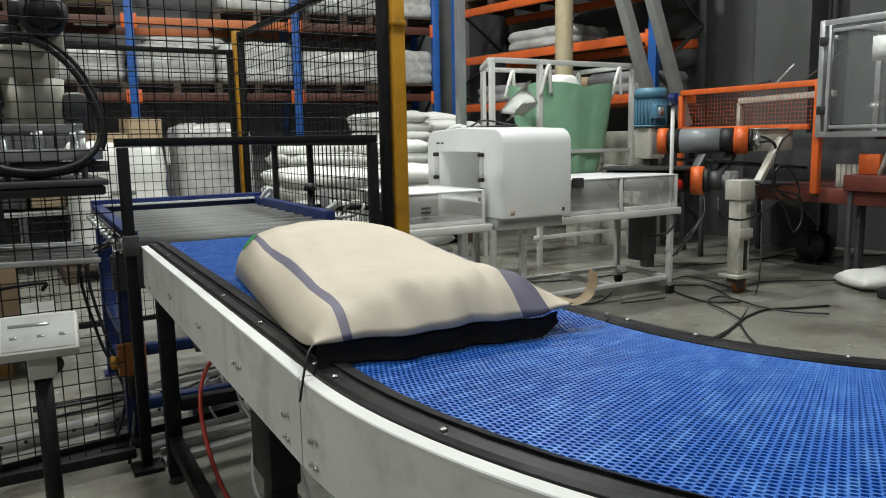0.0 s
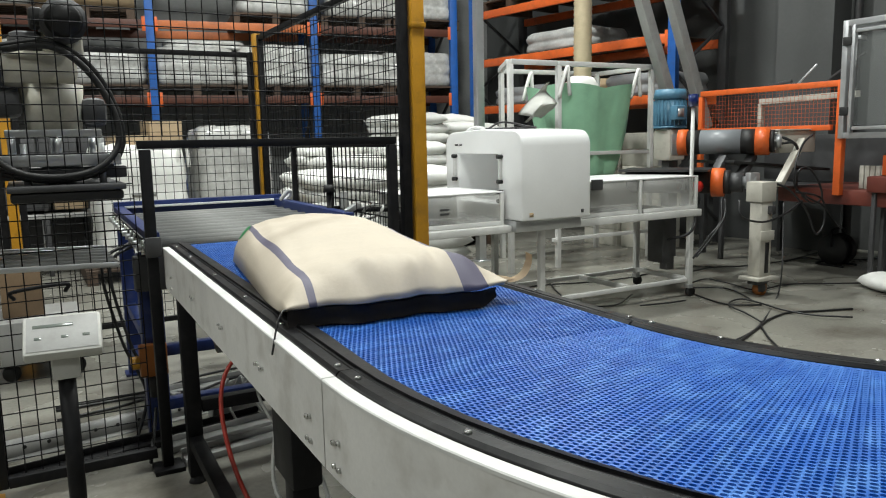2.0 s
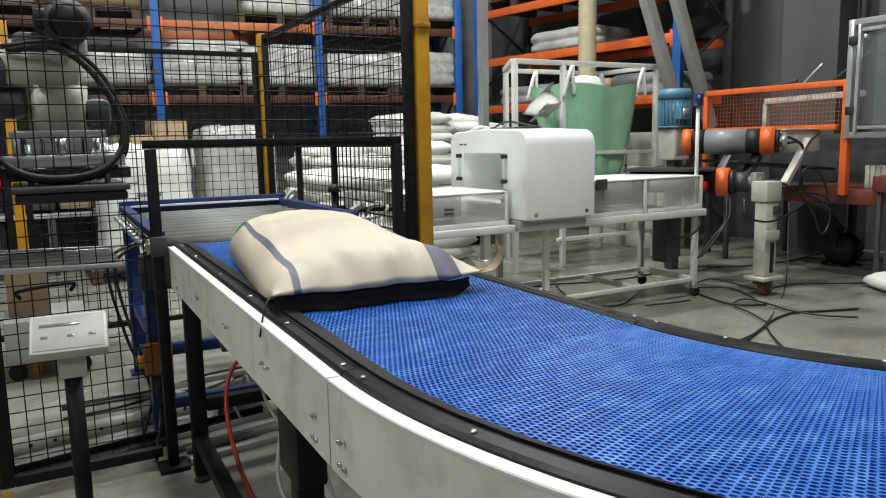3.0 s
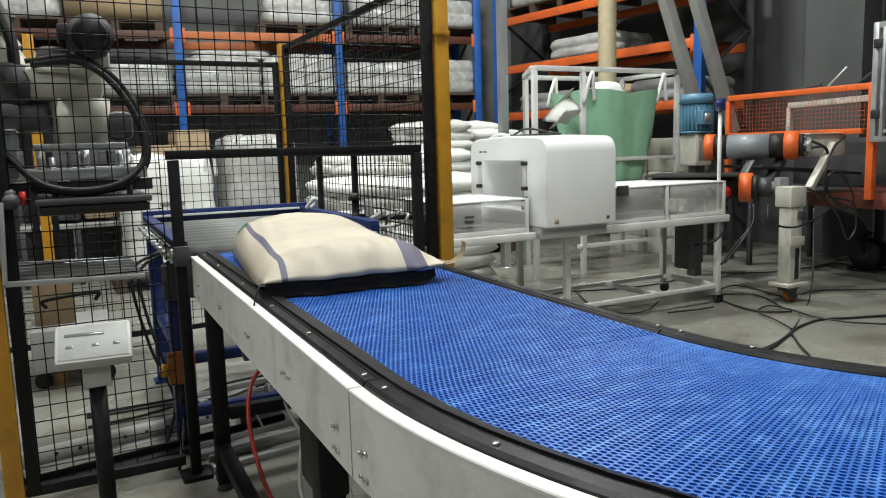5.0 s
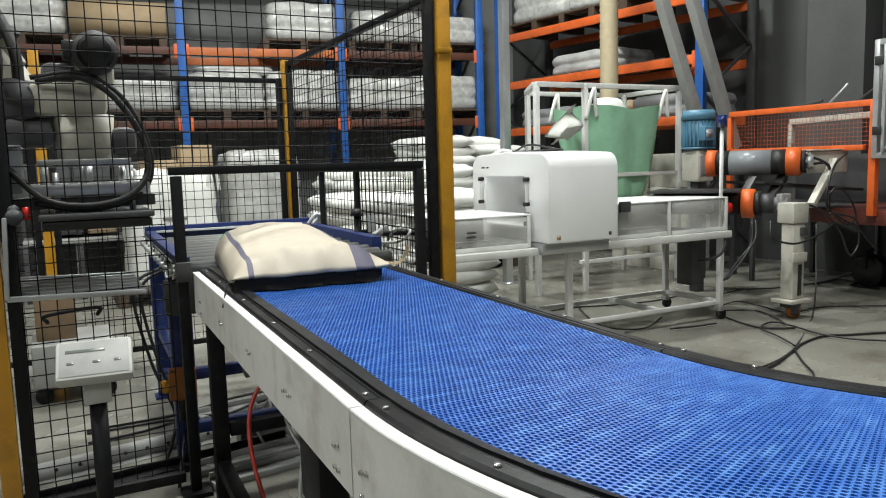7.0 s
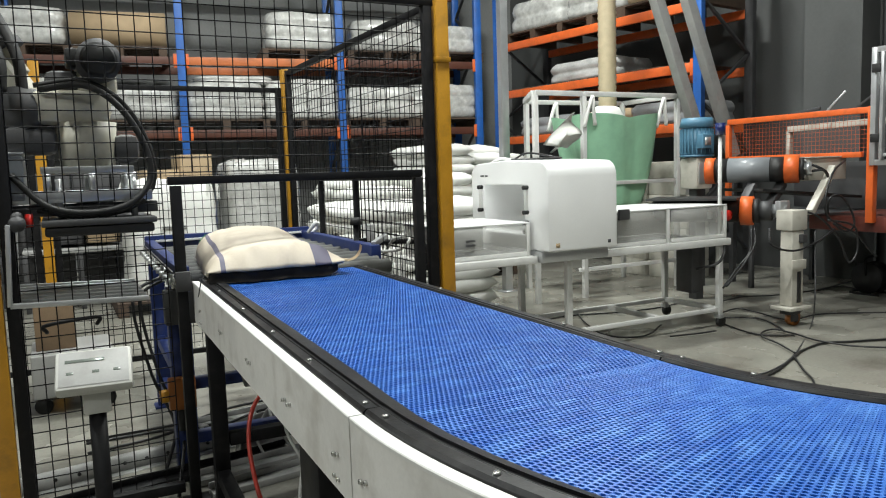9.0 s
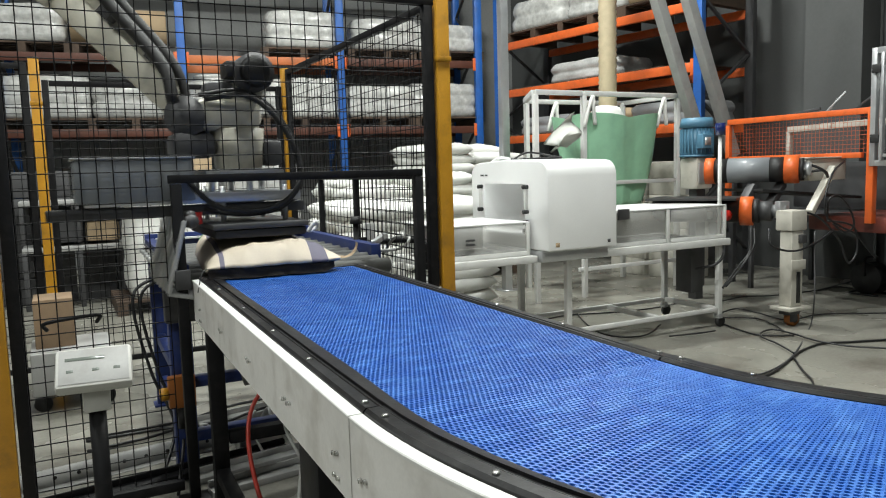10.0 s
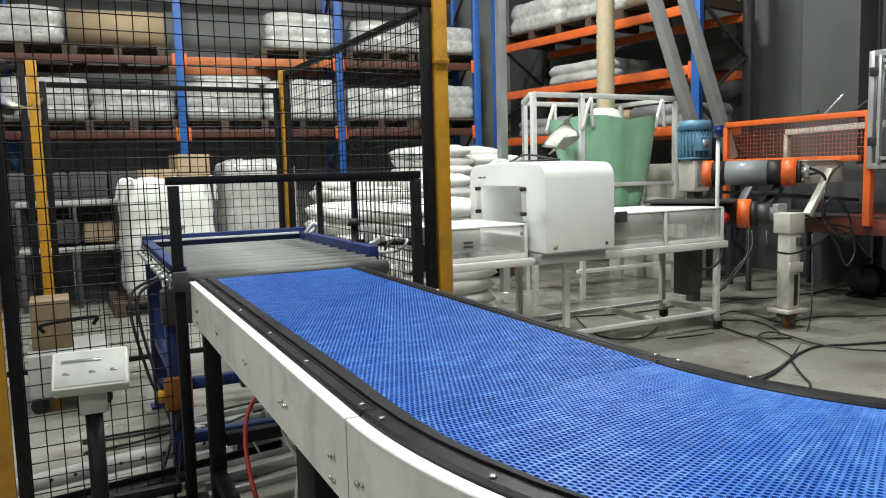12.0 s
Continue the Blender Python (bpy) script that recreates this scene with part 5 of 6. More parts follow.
drum = thing("drum_conveyor", (5.4, 4.15, 0), "beige drum conveyor end with orange drum rings on a castor column", "conveyor")
part("column", box((-0.07, -0.06, 0.17), (0.07, 0.06, 0.80), 0.01), BEIGE, drum, "beige steel column")
part("column_head", box((-0.09, -0.07, 0.801), (0.10, 0.09, 0.97), 0.012), BEIGE, drum, "beige column head")
part("column_slot", box((-0.01, -0.064, 0.20), (0.035, -0.0605, 0.46), 0), RUBBER, drum)
part("column_flange", box((-0.085, -0.075, 0.48), (0.085, -0.0605, 0.56), 0.003), BEIGE, drum)
part("foot_plate", box((-0.13, -0.10, 0.14), (0.13, 0.10, 0.169), 0.004), BEIGE, drum)
cast = part("castor", box((-0.08, -0.05, 0.10), (0.06, 0.05, 0.139), 0.006), DARK_GREY, drum, "castor with an orange-brown wheel")
part("fork_plate", box((-0.05, -0.045, 0.04), (0.03, -0.035, 0.10), 0.003), DARK_GREY, cast)
part("wheel", rod((0.02, -0.028, 0.062), (0.02, 0.028, 0.062), 0.062, seg=22), ORANGE_BOX, cast)
part("wheel_hub", rod((0.02, -0.033, 0.062), (0.02, 0.033, 0.062), 0.035, seg=16), DARK_GREY, cast)
AXIS = Vector((0.545, -0.838, 0))


def along(start, a, b, radius, name, mat, label="", seg=30, r2=None):
    """A round piece of a drum, from a to b metres along the shared axis direction."""
    return part(name, rod(start + AXIS * a, start + AXIS * b, radius, seg=seg, r2=r2), mat, drum, label)


UP_DRUM = Vector((0.10, 1.02, 1.30))
along(UP_DRUM, 0.085, 0.20, 0.113, "drum_sleeve", RUBBER, "black rubber sleeve on the drum")
along(UP_DRUM, 0.20, 0.56, 0.113, "upper_drum", GREY_BOX, "smooth grey drum")
along(UP_DRUM, 0.56, 0.68, 0.113, "drum_sleeve", RUBBER, "black rubber sleeve on the drum")
along(UP_DRUM, 0.0, 0.085, 0.122, "drum_ring", ORANGE, "orange drum ring")
along(UP_DRUM, 0.68, 0.80, 0.126, "drum_ring", ORANGE, "orange drum ring")
along(UP_DRUM, 0.801, 0.84, 0.10, "end_disc", RUBBER, "dark drum end disc")
along(UP_DRUM, 0.84, 0.90, 0.06, "drum_hub", BARE, "bright bearing hub", 20)
for i in range(6):
    a = 2 * math.pi * i / 6
    side = AXIS.cross(Vector((0, 0, 1)))
    c = UP_DRUM + (side * math.cos(a) + Vector((0, 0, 1)) * math.sin(a)) * 0.08
    along(c, 0.841, 0.858, 0.012, "hub_bolt", BOLT, "", 8)
for i in range(2):
    part("motor_lead", tube([UP_DRUM + AXIS * 0.86 + Vector((0, 0, 0.05 - 0.08 * i)), UP_DRUM + AXIS * 0.98 + Vector((0.03, 0, -0.02)), UP_DRUM + AXIS * 1.0 + Vector((0.12, 0.05, -0.12)), UP_DRUM + AXIS * 0.9 + Vector((0.2, 0.1, -0.2 - 0.06 * i))], 0.012), CABLE, drum)
part("side_beam", box((0.60, 0.30, 1.19), (1.12, 0.44, 1.39), 0.008), BEIGE, drum, "beige side beam")
part("beam_cap", box((0.58, 0.28, 1.391), (1.14, 0.46, 1.403), 0.004), BEIGE, drum)
part("belt_run", beam((0.25, 0.75, 1.12), (1.35, 0.55, 1.02), 0.6, 0.025), RUBBER, drum, "dark sagging conveyor belt run")
part("strut", beam((0.42, 0.15, 0.92), (0.86, 0.25, 1.30), 0.06, 0.06), BEIGE, drum, "pale diagonal strut")
part("strut", beam((0.05, 0.60, 0.92), (0.26, 0.62, 1.16), 0.08, 0.06), DARK_GREY, drum, "dark diagonal strut")
part("strut", beam((0.20, 0.45, 0.90), (0.50, 0.50, 1.17), 0.08, 0.06), DARK_GREY, drum, "dark diagonal strut")
LOW_DRUM = Vector((-0.13, 0.41, 0.955))
along(LOW_DRUM, -0.75, -0.02, 0.10, "lower_drum", RUBBER, "black rubber drum behind the hood")
along(LOW_DRUM, 0.0, 0.10, 0.125, "lower_ring", ORANGE, "orange drum ring")
along(LOW_DRUM, 0.101, 0.15, 0.105, "end_disc", RUBBER, "dark drum end disc")
along(LOW_DRUM, 0.15, 0.25, 0.085, "gearbox", DARK_GREY, "dark gearbox", 18)
along(LOW_DRUM, 0.25, 0.36, 0.055, "lower_hub", BARE, "bright bearing hub", 18)
part("gearbox_plate", box((-0.02, 0.10, 0.90), (0.10, 0.16, 1.04), 0.01), BARE, drum, "bright bearing plate")
part("lower_belt", beam((-0.55, 1.05, 1.065), (-0.13, 0.42, 1.065), 0.5, 0.02), RUBBER, drum, "dark belt end")
part("sensor_box", box((0.0, -0.10, 0.70), (0.06, -0.0605, 0.77), 0.006), DARK_GREY, drum)

baler = thing("orange_machine", (6.6, 4.6, 0), "orange and dark red bagging machine with mesh guards", "machine")
part("guard_rail", beam((-0.15, 1.15, 1.80), (-0.15, -0.42, 1.80), 0.055, 0.055), ORANGE, baler, "orange guard rail")
part("guard_rail", beam((-0.15, 1.15, 1.41), (-0.15, -0.35, 1.41), 0.05, 0.05), ORANGE, baler, "orange guard rail")
part("guard_post", beam((-0.15, 1.15, 0.75), (-0.15, 1.15, 1.77), 0.05, 0.05), ORANGE, baler, "orange guard post")
part("guard_post", beam((-0.15, -0.44, 0.80), (-0.15, -0.44, 1.83), 0.065, 0.065), ORANGE, baler, "orange guard post")
ob = part("guard_mesh", wires((-0.15, -0.40, 1.43), (0, 1, 0), 38, 0.04, (0, 0, 1), 9, 0.04, 0.0018), GUARD_MESH, baler, "orange wire mesh")
tagged(ob, kind="stuff")
part("inner_frame", beam((0.3, 0.75, 1.70), (0.3, -0.3, 1.72), 0.08, 0.06), BEIGE, baler, "beige inner frame")
part("inner_frame", beam((0.3, 0.75, 1.2), (0.3, 0.75, 1.68), 0.06, 0.05), BEIGE, baler)
part("machine_base", box((-0.12, -1.9, 0.71), (1.2, 0.2, 0.85), 0.015), DARK_RED, baler, "dark red machine base")
part("base_frame", box((0.3, 0.201, 0.74), (1.2, 1.15, 0.83), 0.01), DARK_GREY, baler)
part("machine_side", box((0.75, -1.9, 0.851), (1.2, -0.45, 1.30), 0.012), DARK_RED, baler)
part("rear_panel", box((0.9, -0.44, 0.851), (0.95, 1.15, 1.35), 0.006), DARK_GREY, baler)
for y in (-1.8, -0.75, 1.05):
    for x in (0.1, 1.1):
        part("leg", beam((x, y, 0), (x, y, 0.70), 0.045, 0.045), DARK_GREY, baler)
for i in range(5):
    part("document_card", box((0.1, -0.52 - 0.05 * i, 0.851), (0.12, -0.48 - 0.05 * i, 1.06), 0.002), BEIGE, baler)
part("lever", beam((0.1, 0.2, 1.83), (0.18, 0.05, 2.02), 0.02, 0.02), BARE, baler)
part("lever", beam((0.1, -0.1, 1.84), (0.18, -0.42, 2.08), 0.02, 0.02), DARK_GREY, baler)
part("lever", beam((0.1, 0.55, 1.84), (0.16, 0.3, 1.88), 0.03, 0.03), DARK_GREY, baler)

cab = thing("glazed_cabinet", (6.42, 3.2, 0), "aluminium profile cabinet with clear panels on a dark base", "cabinet")
CY0, CY1, CZ0, CZ1 = -1.0, 0.93, 1.31, 2.33
for y in (CY0, CY1):
    part("profile", beam((0, y, CZ0), (0, y, CZ1), 0.05, 0.05), BARE, cab, "aluminium profile")
    part("profile", beam((0.9, y, CZ0), (0.9, y, CZ1), 0.05, 0.05), BARE, cab, "aluminium profile")
for z in (CZ0 + 0.025, CZ1 - 0.025):
    part("profile", beam((0, CY0 + 0.026, z), (0, CY1 - 0.026, z), 0.05, 0.05), BARE, cab, "aluminium profile")
    part("profile", beam((0.9, CY0 + 0.026, z), (0.9, CY1 - 0.026, z), 0.05, 0.05), BARE, cab, "aluminium profile")
    for y in (CY0, CY1):
        part("profile", beam((0.026, y, z), (0.874, y, z), 0.05, 0.05), BARE, cab, "aluminium profile")
for y, w in ((CY1 - 0.09, 0.045), (CY0 + 0.09, 0.045)):
    part("door_profile", beam((-0.03, y, CZ0 + 0.05), (-0.03, y, CZ1 - 0.05), w, 0.03), BARE, cab)
part("door_profile", beam((-0.03, CY1 - 0.115, CZ1 - 0.10), (-0.03, CY0 + 0.115, CZ1 - 0.10), 0.045, 0.03), BARE, cab)
part("door_profile", beam((-0.03, CY1 - 0.115, CZ0 + 0.09), (-0.03, CY0 + 0.115, CZ0 + 0.09), 0.045, 0.03), BARE, cab)
part("door_pane", box((-0.031, CY0 + 0.115, CZ0 + 0.115), (-0.026, CY1 - 0.115, CZ1 - 0.125), 0), ACRYLIC, cab, "clear acrylic door pane")
for z in (CZ1 - 0.22, CZ0 + 0.2):
    part("hinge", box((-0.06, CY1 - 0.08, z), (-0.026, CY1 + 0.0, z + 0.075), 0.005), RUBBER, cab, "black hinge")
part("cabinet_base", box((0.0, CY0, 0.84), (0.24, CY1 - 0.25, 0.98), 0.01), DARK_RED, cab, "dark red lower panel")
part("back_plate", box((0.5, CY0, 0.90), (0.53, CY1 - 0.1, CZ0 - 0.03), 0.004), DARK_GREY, cab, "dark rear plate")
part("stay_rod", rod((0.1, 0.42, 0.98), (0.12, 0.32, CZ0), 0.02), BEIGE, cab, "pale stay rod")
part("stay_rod", rod((0.2, 0.12, 1.02), (0.2, -0.12, 1.22), 0.025), BEIGE, cab, "pale stay rod")
part("red_guard", box((0.15, 0.45, 0.981), (0.2, 0.64, 1.16), 0.01), ORANGE, cab, "orange-red guard plate")
part("hose_drum", rod((0.25, -0.2, 1.08), (0.45, -0.2, 1.08), 0.14, seg=22), DARK_GREY, cab, "dark hose drum")
for y in (CY0 + 0.1, CY1 - 0.3):
    for x in (0.05, 0.2):
        part("leg", beam((x, y, 0.0), (x, y, 0.839), 0.035, 0.035), DARK_GREY, cab)
part("inner_cylinder", rod((0.3, 0.45, 1.45), (0.3, 0.45, 2.0), 0.05), GREY_BOX, cab)
part("inner_block", box((0.25, 0.35, 1.40), (0.4, 0.5, 1.75), 0.01), DARK_GREY, cab)
part("inner_hose", tube([(0.28, 0.5, 1.5), (0.25, 0.38, 1.8), (0.25, 0.25, 2.1), (0.3, 0.2, 2.2), (0.3, 0.3, 2.1)], 0.018), RUBBER, cab)
part("label_card", box((0.45, 0.55, 1.98), (0.46, 0.75, 2.2), 0), WHITE, cab, "white card as a plain sheet")

# ---- floor clutter ----
reel = thing("cable_reel", (7.3, 4.68, 0), "black cable reel standing on the floor", "cable reel")
part("flange", rod((-0.09, 0, 0.17), (-0.07, 0, 0.17), 0.16, seg=26), RUBBER, reel)
part("flange", rod((0.09, 0, 0.17), (0.07, 0, 0.17), 0.16, seg=26), RUBBER, reel)
part("winding", rod((-0.069, 0, 0.17), (0.069, 0, 0.17), 0.125, seg=26), CABLE, reel)
part("foot_tube", tube([(-0.11, -0.15, 0.012), (-0.11, 0.15, 0.012), (0.11, 0.15, 0.012), (0.11, -0.15, 0.012)], 0.011, steps=4), BLACK_STEEL, reel)
part("handle", tube([(-0.1, 0, 0.2), (-0.1, 0, 0.36), (0, 0, 0.385), (0.1, 0, 0.36), (0.1, 0, 0.2)], 0.013), BLACK_STEEL, reel)
ob = new("white_sack", SACKS[2])
ob.matrix_basis = pose(6.66, 3.56, 0.0, 0, 0, -25)
tagged(ob, "slack white woven sack lying on the floor", "sack")
t = thing("dark_tray", (6.35, 3.15, 0), "low black plastic tray on the floor", "tray")
part("tray_body", box((-0.25, -0.2, 0), (0.25, 0.2, 0.09), 0.02), RUBBER, t)

LONG_RUNS = (
    ((5.51, 3.38), (5.21, 3.49), (5.00, 3.57), (4.70, 3.51), (4.49, 3.42), (4.12, 3.26), (3.85, 3.17), (3.67, 3.06)),
    ((4.48, 3.41), (4.25, 3.17), (4.08, 2.97), (3.92, 2.86), (3.77, 2.83)),
    ((4.56, 3.47), (4.70, 3.72), (4.79, 3.93), (4.93, 4.04), (5.08, 4.05), (5.07, 3.86), (5.01, 3.62), (5.05, 3.38), (5.21, 3.19)),
    ((4.99, 4.53), (4.88, 4.19), (4.88, 4.00), (5.07, 3.86)),
    ((5.14, 4.63), (5.32, 4.51), (5.34, 4.37), (5.22, 4.14), (5.11, 3.98)),
    ((5.71, 5.18), (6.09, 5.23), (6.43, 5.10), (7.00, 5.07), (7.77, 5.21), (9.05, 5.44)),
)
SHORT_RUNS = (
    ((3.77, 5.47), (4.13, 5.53), (4.55, 5.40), (4.98, 5.34), (5.41, 5.40)),
    ((4.31, 5.64), (4.05, 5.18), (3.88, 4.75), (3.94, 4.54), (4.14, 4.50), (4.50, 4.72)),
    ((4.23, 4.34), (4.48, 4.29), (4.67, 4.28)),
    ((7.00, 5.07), (7.43, 5.12), (7.42, 4.85), (7.69, 4.74), (8.89, 4.25)),
    ((5.28, 4.79), (5.57, 4.85), (5.56, 4.59), (5.51, 4.25), (5.95, 4.25), (6.45, 3.96), (7.57, 3.31)),
)
for i, pts in enumerate(LONG_RUNS + SHORT_RUNS):
    t = thing("floor_cable", (*pts[0], 0), "black electric cable lying loose on the floor", "cable", "loose cables")
    o = Vector((*pts[0], 0))
    part("cable_run", tube([Vector((x, y, 0.011 + 0.006 * (i % 3))) - o for x, y in pts], 0.0085 if i == 0 else 0.007), CABLE, t)
HANGING = (
    ((5.15, 4.35, 0.82), (5.08, 4.30, 0.64), (4.93, 4.30, 0.51), (4.77, 4.30, 0.36)),
    ((5.13, 4.30, 0.83), (5.07, 4.25, 0.69), (4.94, 4.25, 0.54), (4.75, 4.25, 0.38)),
    ((5.06, 4.10, 0.84), (5.03, 4.05, 0.71), (5.26, 4.02, 0.65), (5.53, 4.02, 0.70), (5.79, 4.05, 0.79)),
    ((5.38, 4.20, 0.94), (5.49, 4.10, 0.95), (5.64, 4.05, 0.88), (5.86, 4.05, 0.70), (5.95, 4.05, 0.55), (6.02, 4.05, 0.49), (6.11, 4.05, 0.58), (6.09, 4.05, 0.76), (5.97, 4.05, 0.83), (5.71, 4.05, 0.87)),
    ((6.13, 4.20, 1.36), (5.84, 4.10, 1.27), (5.68, 4.05, 1.09), (5.69, 4.05, 0.92), (5.86, 4.05, 0.82), (6.09, 4.05, 0.73), (6.33, 4.10, 0.59), (6.45, 4.10, 0.50)),
    ((5.78, 4.10, 0.87), (5.72, 4.05, 1.04), (5.85, 4.05, 1.07), (6.00, 4.05, 0.95), (6.06, 4.05, 0.81), (5.94, 4.05, 0.76), (5.78, 4.05, 0.84)),
)
GREY_LEAD = ((5.55, 4.05, 0.79), (5.49, 4.00, 0.54), (5.43, 3.95, 0.27), (5.50, 4.03, 0.01), (4.56, 3.47, 0.01), (4.09, 3.28, 0.01), (3.88, 3.28, 0.01), (3.79, 3.47, 0.01), (3.75, 3.85, 0.01))
for i, pts in enumerate(HANGING + (GREY_LEAD,)):
    t = thing("hanging_cable", pts[0], "thin cable looping down from the drum conveyor", "cable", "hanging cables")
    o = Vector(pts[0])
    part("cable_run", tube([Vector(p) - o for p in pts], 0.009 if i < 6 else 0.006), CABLE if i < 6 else DARK_GREY, t)
t = thing("beacon_cable", (4.9, 4.42, 0.75), "black cable from the detector table", "cable")
part("cable_run", tube([(0, 0, 0), (-0.02, -0.03, -0.12), (-0.12, -0.04, -0.2), (-0.2, 0.1, -0.25)], 0.012), CABLE, t)

# below the conveyor
for dx, dy, r, kind in ((0.13, -0.10, 0.006, GREY_CABLE), (0.19, -0.16, 0.0075, LIGHT_GREY)):
    t = thing("power_cable", (0.62 + dx, 2.75 + dy, 0.0), "pale grey cable hanging loose under the belt conveyor", "cable", "cables under the belt conveyor")
    part("cable_run", tube([(0.15, 0.25, 0.66), (0.03, 0.16, 0.60), (-0.05, 0.05, 0.46), (-0.03 - 0.2 * dy, -0.04, 0.32), (0.03, -0.14, 0.2), (0.05, -0.28, 0.05), (0.10, -0.5, r + 0.002), (0.2, -0.7, r + 0.002)], r), kind, t)
t = thing("red_air_hose", (0.62, 2.75, 0.0), "red air hose hanging under the belt conveyor", "hose")
part("hose_run", tube([(0.25, 0.1, 0.60), (0.05, 0.1, 0.55), (-0.04, 0.02, 0.42), (-0.04, -0.15, 0.2), (0.02, -0.35, 0.04), (0.12, -0.6, 0.012)], 0.0085), RED_HOSE, t)
for i, (x, mt) in enumerate(((0.72, GREY_CABLE), (0.78, GREY_CABLE), (0.84, CABLE))):
    t = thing("air_line", (x, 2.6, 0), "thin cable hanging under the belt conveyor", "cable", "hanging lines")
    part("cable_run", tube([(0.1, 0.3, 0.79), (0.02, 0.15, 0.55), (0.03 - 0.03 * i, 0.05, 0.36), (-0.03, -0.12, 0.14), (0.06, -0.45, 0.012)], 0.008), mt, t)
for x, y0, y1 in ((0.25, 3.9, 3.75), (0.28, 3.85, 3.5)):
    t = thing("sensor_lead", (x, y0, 0), "thin dark lead hanging from the roller table", "cable", "hanging lines")
    part("cable_run", tube([(0.2, 0.05, 0.9), (0.05, 0.0, 0.8), (0.1, -0.1, 0.45), (0.18, -0.2, 0.2), (0.1, y1 - y0 - 0.2, 0.012)], 0.008), CABLE, t)
valve = thing("valve_unit", (0.47, 3.62, 0), "orange valve housing on a dark blue upright", "valve")
part("upright", beam((0, 0, 0), (0, 0, 0.88), 0.10, 0.07), BLUE_FRAME, valve, "dark blue upright")
part("housing", box((-0.075, -0.085, 0.32), (0.045, -0.036, 0.47), 0.008), ORANGE_BOX, valve)
part("knob", rod((-0.076, -0.06, 0.39), (-0.11, -0.06, 0.39), 0.03), YELLOW, valve, "yellow knob")
part("air_stub", rod((-0.02, -0.06, 0.22), (-0.02, -0.06, 0.319), 0.02), RUBBER, valve)
part("junction_box", box((-0.07, -0.1, 0.72), (0.07, -0.036, 0.88), 0.008), DARK_GREY, valve)
channel = thing("floor_channel", (0.3, 3.79, 0), "perforated steel channel lying on the dirty floor", "steel channel", rz=9.6)
part("web", box((-0.6, -0.004, 0.0), (0.75, 0.0, 0.07), 0), LIGHT_GREY, channel)
part("lip", box((-0.6, -0.05, 0.0), (0.75, -0.0045, 0.004), 0), LIGHT_GREY, channel)
part("top_lip", box((-0.6, 0.0005, 0.066), (0.75, 0.045, 0.07), 0), LIGHT_GREY, channel)
for i in range(12):
    part("slot", rod((-0.5 + 0.1 * i, -0.0045, 0.04), (-0.5 + 0.1 * i, -0.0062, 0.04), 0.009, seg=10), RUBBER, channel)
# grey bars added for the light and shade stripes cast through the rollers
for i, (x, y, w, turn, mt) in enumerate(((0.35, 3.50, 1.2, 9, BLACK_STEEL), (0.9, 3.48, 0.9, 9, LIGHT_GREY), (0.95, 3.30, 0.9, 8, LIGHT_GREY), (1.0, 3.98, 0.9, 10, LIGHT_GREY), (1.05, 4.25, 0.9, 9, LIGHT_GREY))):
    t = thing("floor_bar", (x, y, 0), "flat steel bar added under the conveyors for stripes on the floor", "steel bar", "floor bars", rz=turn)
    part("bar", box((-w / 2, -0.035, 0), (w / 2, 0.035, 0.03), 0.004), mt, t)
    part("bar_lip", box((-w / 2, 0.025, 0.0305), (w / 2, 0.035, 0.06), 0.003), mt, t)
for i in range(3):
    t = thing("trailing_cable", (0.35 + 0.1 * i, 4.1 + 0.12 * i, 0), "thin black cable trailing over the floor", "cable", "trailing cables")
    part("cable_run", tube([(-0.3 - 0.1 * i, 0.05 * math.sin(2 * i), 0.009), (0.0, 0.04 * math.cos(i), 0.012), (0.25, 0.12 * math.sin(3 * i + 1), 0.02), (0.5, 0.06 * i - 0.1, 0.05), (0.8, 0.1, 0.009)], 0.008), CABLE, t)
manifold = thing("air_manifold", (0.86, 3.75, 0), "small bright air manifold with fittings on the floor", "manifold", rz=12)
part("block", box((-0.14, -0.03, 0), (0.14, 0.03, 0.06), 0.006), BARE, manifold)
for i in range(5):
    part("fitting", rod((-0.11 + 0.055 * i, 0, 0.06), (-0.11 + 0.055 * i, -0.02 + 0.01 * i, 0.115), 0.012, seg=10), BOLT, manifold, "bright screw fitting")
for i in range(3):
    part("air_tube", tube([(-0.08 + 0.06 * i, 0, 0.11), (-0.06 + 0.07 * i, -0.05, 0.2), (-0.12 + 0.12 * i, -0.12, 0.16), (-0.1 + 0.15 * i, -0.25, 0.012)], 0.007), GREY_CABLE, manifold)
low_cart = thing("low_cart", (0.05, 5.2, 0), "grey low cart with a carton inside the fence", "cart")
part("deck", box((-0.25, -0.25, 0.10), (0.2, 0.25, 0.36), 0.01), LIGHT_GREY, low_cart)
part("handle", tube([(-0.15, -0.26, 0.5), (-0.15, -0.30, 0.55), (0.12, -0.30, 0.57), (0.12, -0.26, 0.52)], 0.012), BLACK_STEEL, low_cart)
part("carton", box((-0.22, -0.1, 0.361), (0.0, 0.2, 0.66), 0.006), OLD_CARD, low_cart)
for x in (-0.2, 0.15):
    for y in (-0.2, 0.2):
        part("wheel", rod((x, y - 0.015, 0.05), (x, y + 0.015, 0.05), 0.05), RUBBER, low_cart)


# ---- things that move ----
def between(rows, t):
    for (a, *p), (b, *q) in zip(rows, rows[1:]):
        if t <= b:
            f = (t - a) / (b - a)
            return [x + (y - x) * f for x, y in zip(p, q)]
    return list(rows[-1][1:])


FEED = ((0, 0), (1.5, 0.26), (2.5, 0.42), (5.5, 0.965), (6.5, 1.19), (8.8, 1.72), (9.5, 1.88), (12, 2.42))
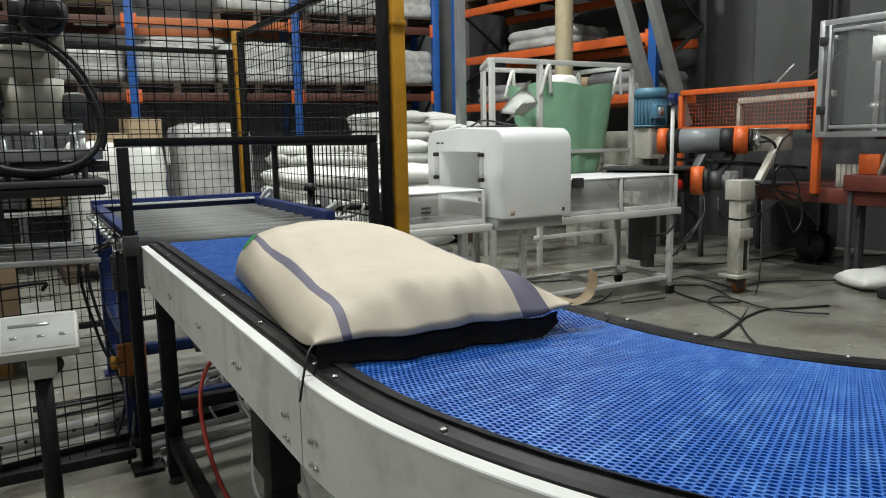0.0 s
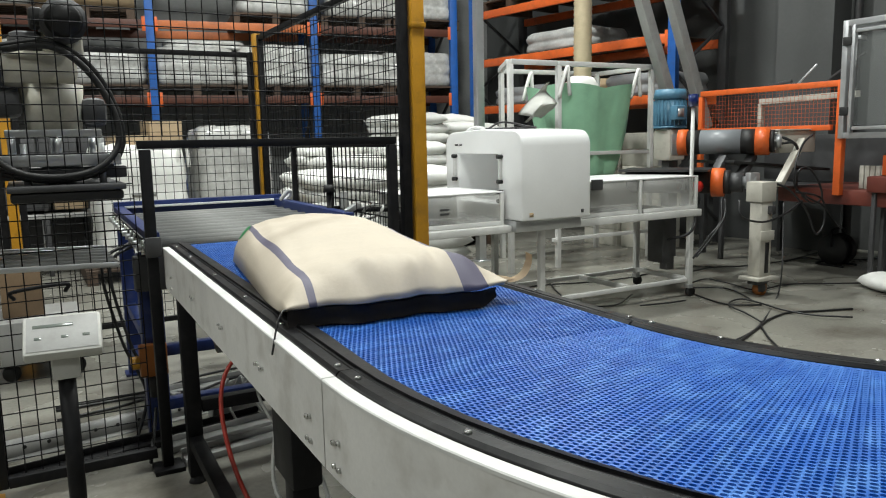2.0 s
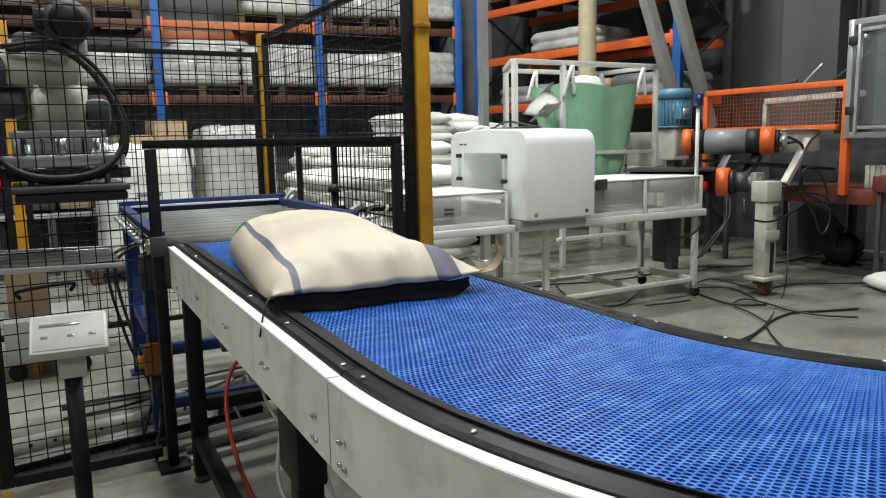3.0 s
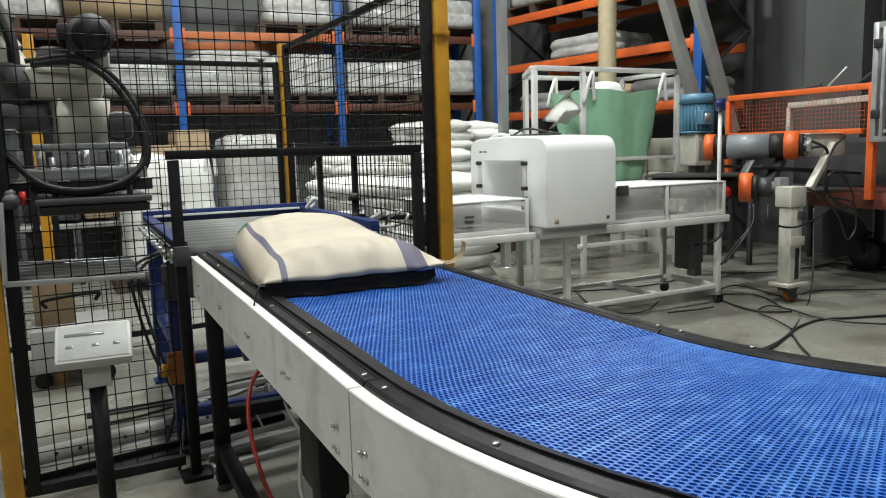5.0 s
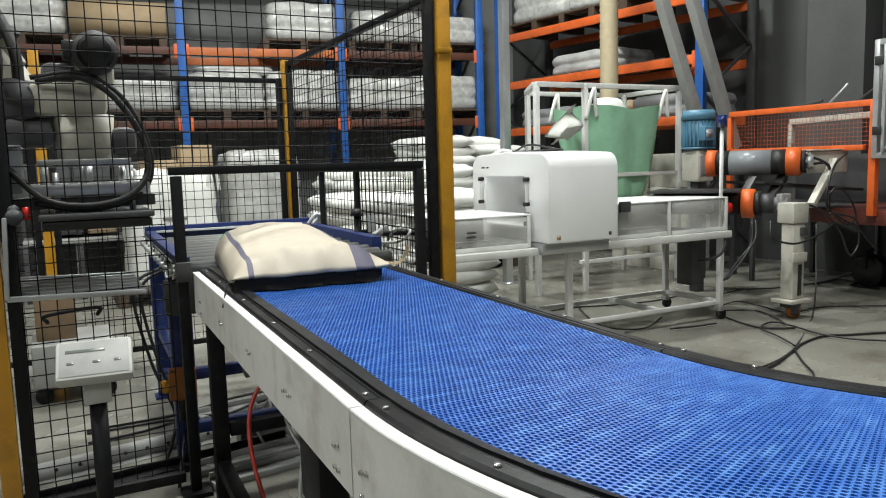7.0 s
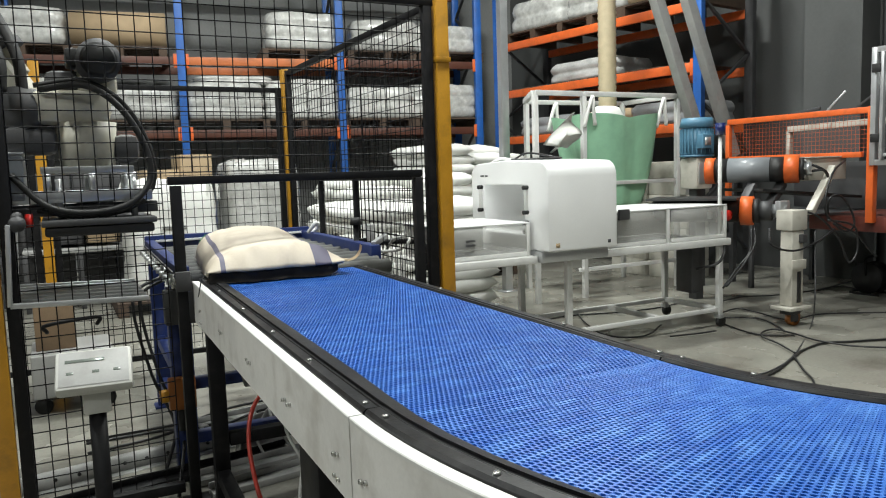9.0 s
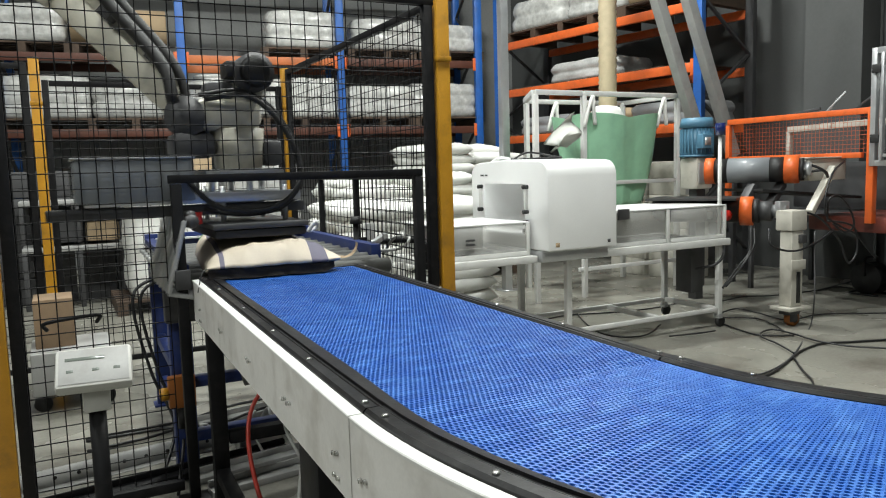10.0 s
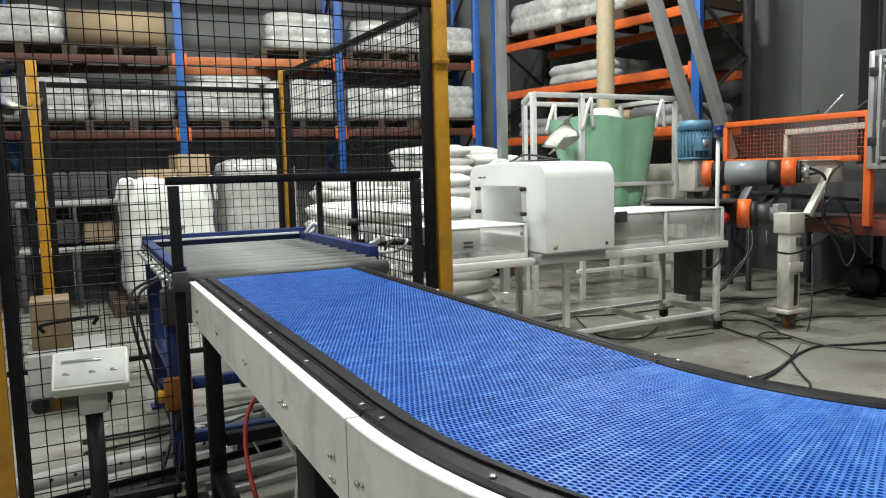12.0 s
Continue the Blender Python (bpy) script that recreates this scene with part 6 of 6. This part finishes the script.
# the gripper's flange: seconds, x, y, z, fork angle
GRIP = ((0, 0.155, 3.5, 1.42, 0), (5, 0.125, 3.5, 1.40, 0), (8.9, 0.13, 3.5, 1.41, 0), (9.1, 0.16, 3.5, 1.42, 0), (9.2, 0.20, 3.5, 1.43, 0),
        (9.4, 0.31, 3.5, 1.40, -6), (9.6, 0.45, 3.5, 1.36, -13), (9.8, 0.61, 3.5, 1.345, -15), (10.0, 0.76, 3.5, 1.38, -12), (10.2, 0.84, 3.5, 1.43, -4),
        (10.4, 0.86, 3.5, 1.475, 0), (10.5, 0.865, 3.5, 1.53, 0), (10.6, 0.87, 3.5, 1.60, 0), (10.7, 0.87, 3.5, 1.655, 0), (10.8, 0.87, 3.5, 1.72, 0), (10.9, 0.87, 3.5, 1.79, 0),
        (11.0, 0.84, 3.5, 1.86, 0), (11.1, 0.80, 3.5, 1.945, 0), (11.2, 0.73, 3.5, 2.03, 0), (11.3, 0.66, 3.52, 2.10, 0), (11.5, 0.36, 3.6, 2.20, 0), (11.7, 0.07, 3.8, 2.22, 0),
        (11.8, -0.10, 3.95, 2.22, 0), (12.0, -0.48, 4.3, 2.2, 0))
# how far the pusher hangs under the flange
PRESS = ((0, 0.20), (9.2, 0.19), (9.6, 0.15), (9.8, 0.175), (10.0, 0.215), (10.4, 0.255), (12, 0.255))
# the sack: seconds, x, y, z, pitch about x, turn about z
SACK_BELT = ((0, 0.812, 1.70, 0.957, 0, -5.5), (1.5, 0.822, 1.955, 0.957, 0, -5.5), (2.5, 0.828, 2.12, 0.957, 0, -5.5), (5.5, 0.845, 2.66, 0.957, 0, -5), (6.5, 0.848, 2.895, 0.957, 0, -5),
             (7.2, 0.85, 3.055, 0.958, 0, -5), (8.8, 0.844, 3.43, 0.960, 0, -4.5), (9.2, 0.85, 3.52, 0.960, 0, -4.5), (9.6, 0.855, 3.56, 0.960, 0, -4.5), (10.3, 0.86, 3.56, 0.960, 0, -4.5), (10.4, 0.86, 3.56, 0.972, 0, -4.5))


def link_pose(p, q):
    """A pose at p whose x axis points to q, kept upright."""
    x = (q - p).normalized()
    y = Vector((0, 0, 1)).cross(x).normalized()
    m = Matrix((x, y, x.cross(y))).transposed().to_4x4()
    m.translation = p
    return m


def arm(x, y, z):
    """Shoulder, elbow and wrist for a flange at x, y, z, in the robot's space."""
    wrist = Vector((x, y, z)) - ROBOT + Vector((-0.19, 0.03, 0.26))
    flat = Vector((wrist.x, wrist.y, 0))
    r, h = flat.length, wrist.z - SHOULDER
    d = min(math.hypot(r, h), L1 + L2 - 0.01)
    a = math.atan2(h, r) + math.acos((L1 * L1 + d * d - L2 * L2) / (2 * L1 * d))
    e = flat.normalized() * L1 * math.cos(a) + Vector((0, 0, SHOULDER + L1 * math.sin(a)))
    return Vector((0, 0, SHOULDER)), e, wrist


def motions():
    times = [0, 1, 2, 3, 4, 5, 6, 7, 8, 9, 10, 11, 12]
    for i, ob in enumerate(belt_modules):
        s = FIRST_S + PITCH * i
        walk(ob, [(t, module_pose(s + between(FEED, t)[0])) for t in times])
    uppers, fores, rods, grips, forks, pushers = [], [], [], [], [], []
    for t, x, y, z, turn in GRIP:
        s, e, w = arm(x, y, z)
        uppers.append((t, link_pose(s, e)))
        fores.append((t, link_pose(e, w)))
        up = Vector((0, 0.0, 0.17))
        rods.append((t, link_pose(e + up, w + up * 0.6)))
        at = Vector((x, y, z)) - ROBOT
        swing = 12 * max(0, t - 11.2) / 0.8 * 2
        grips.append((t, Matrix.Translation(at) @ pose(0, 0, 0, 0, 0, swing)))
        forks.append((t, Matrix.Translation(at) @ pose(0, 0, 0, 0, 0, swing) @ pose(-0.27, 0, -0.185, 0, -turn, 0)))
        pushers.append((t, Matrix.Translation(at) @ pose(0, 0, 0, 0, 0, swing) @ pose(0, 0, -between(PRESS, t)[0], 0, 0, 0)))
    for ob, rows in ((upper, uppers), (fore, fores), (rod_link, rods), (grip, grips), (fork, forks), (pusher, pushers)):
        walk(ob, rows)
    rows = [(t, pose(x, y, z, rx, 0, rz)) for t, x, y, z, rx, rz in SACK_BELT]
    for t, x, y, z, turn in GRIP:
        if t > 10.4:
            swing = 24 * max(0, t - 11.2) / 0.8
            rows.append((t, Matrix.Translation((x, y, z)) @ pose(0, 0, 0, 0, 0, swing) @ pose(0.005, 0.06, -0.497, 0, 2 + 5 * min(1.0, max(0.0, (t - 10.8) / 0.4)), -4.5)))
    walk(sack, rows)


motions()
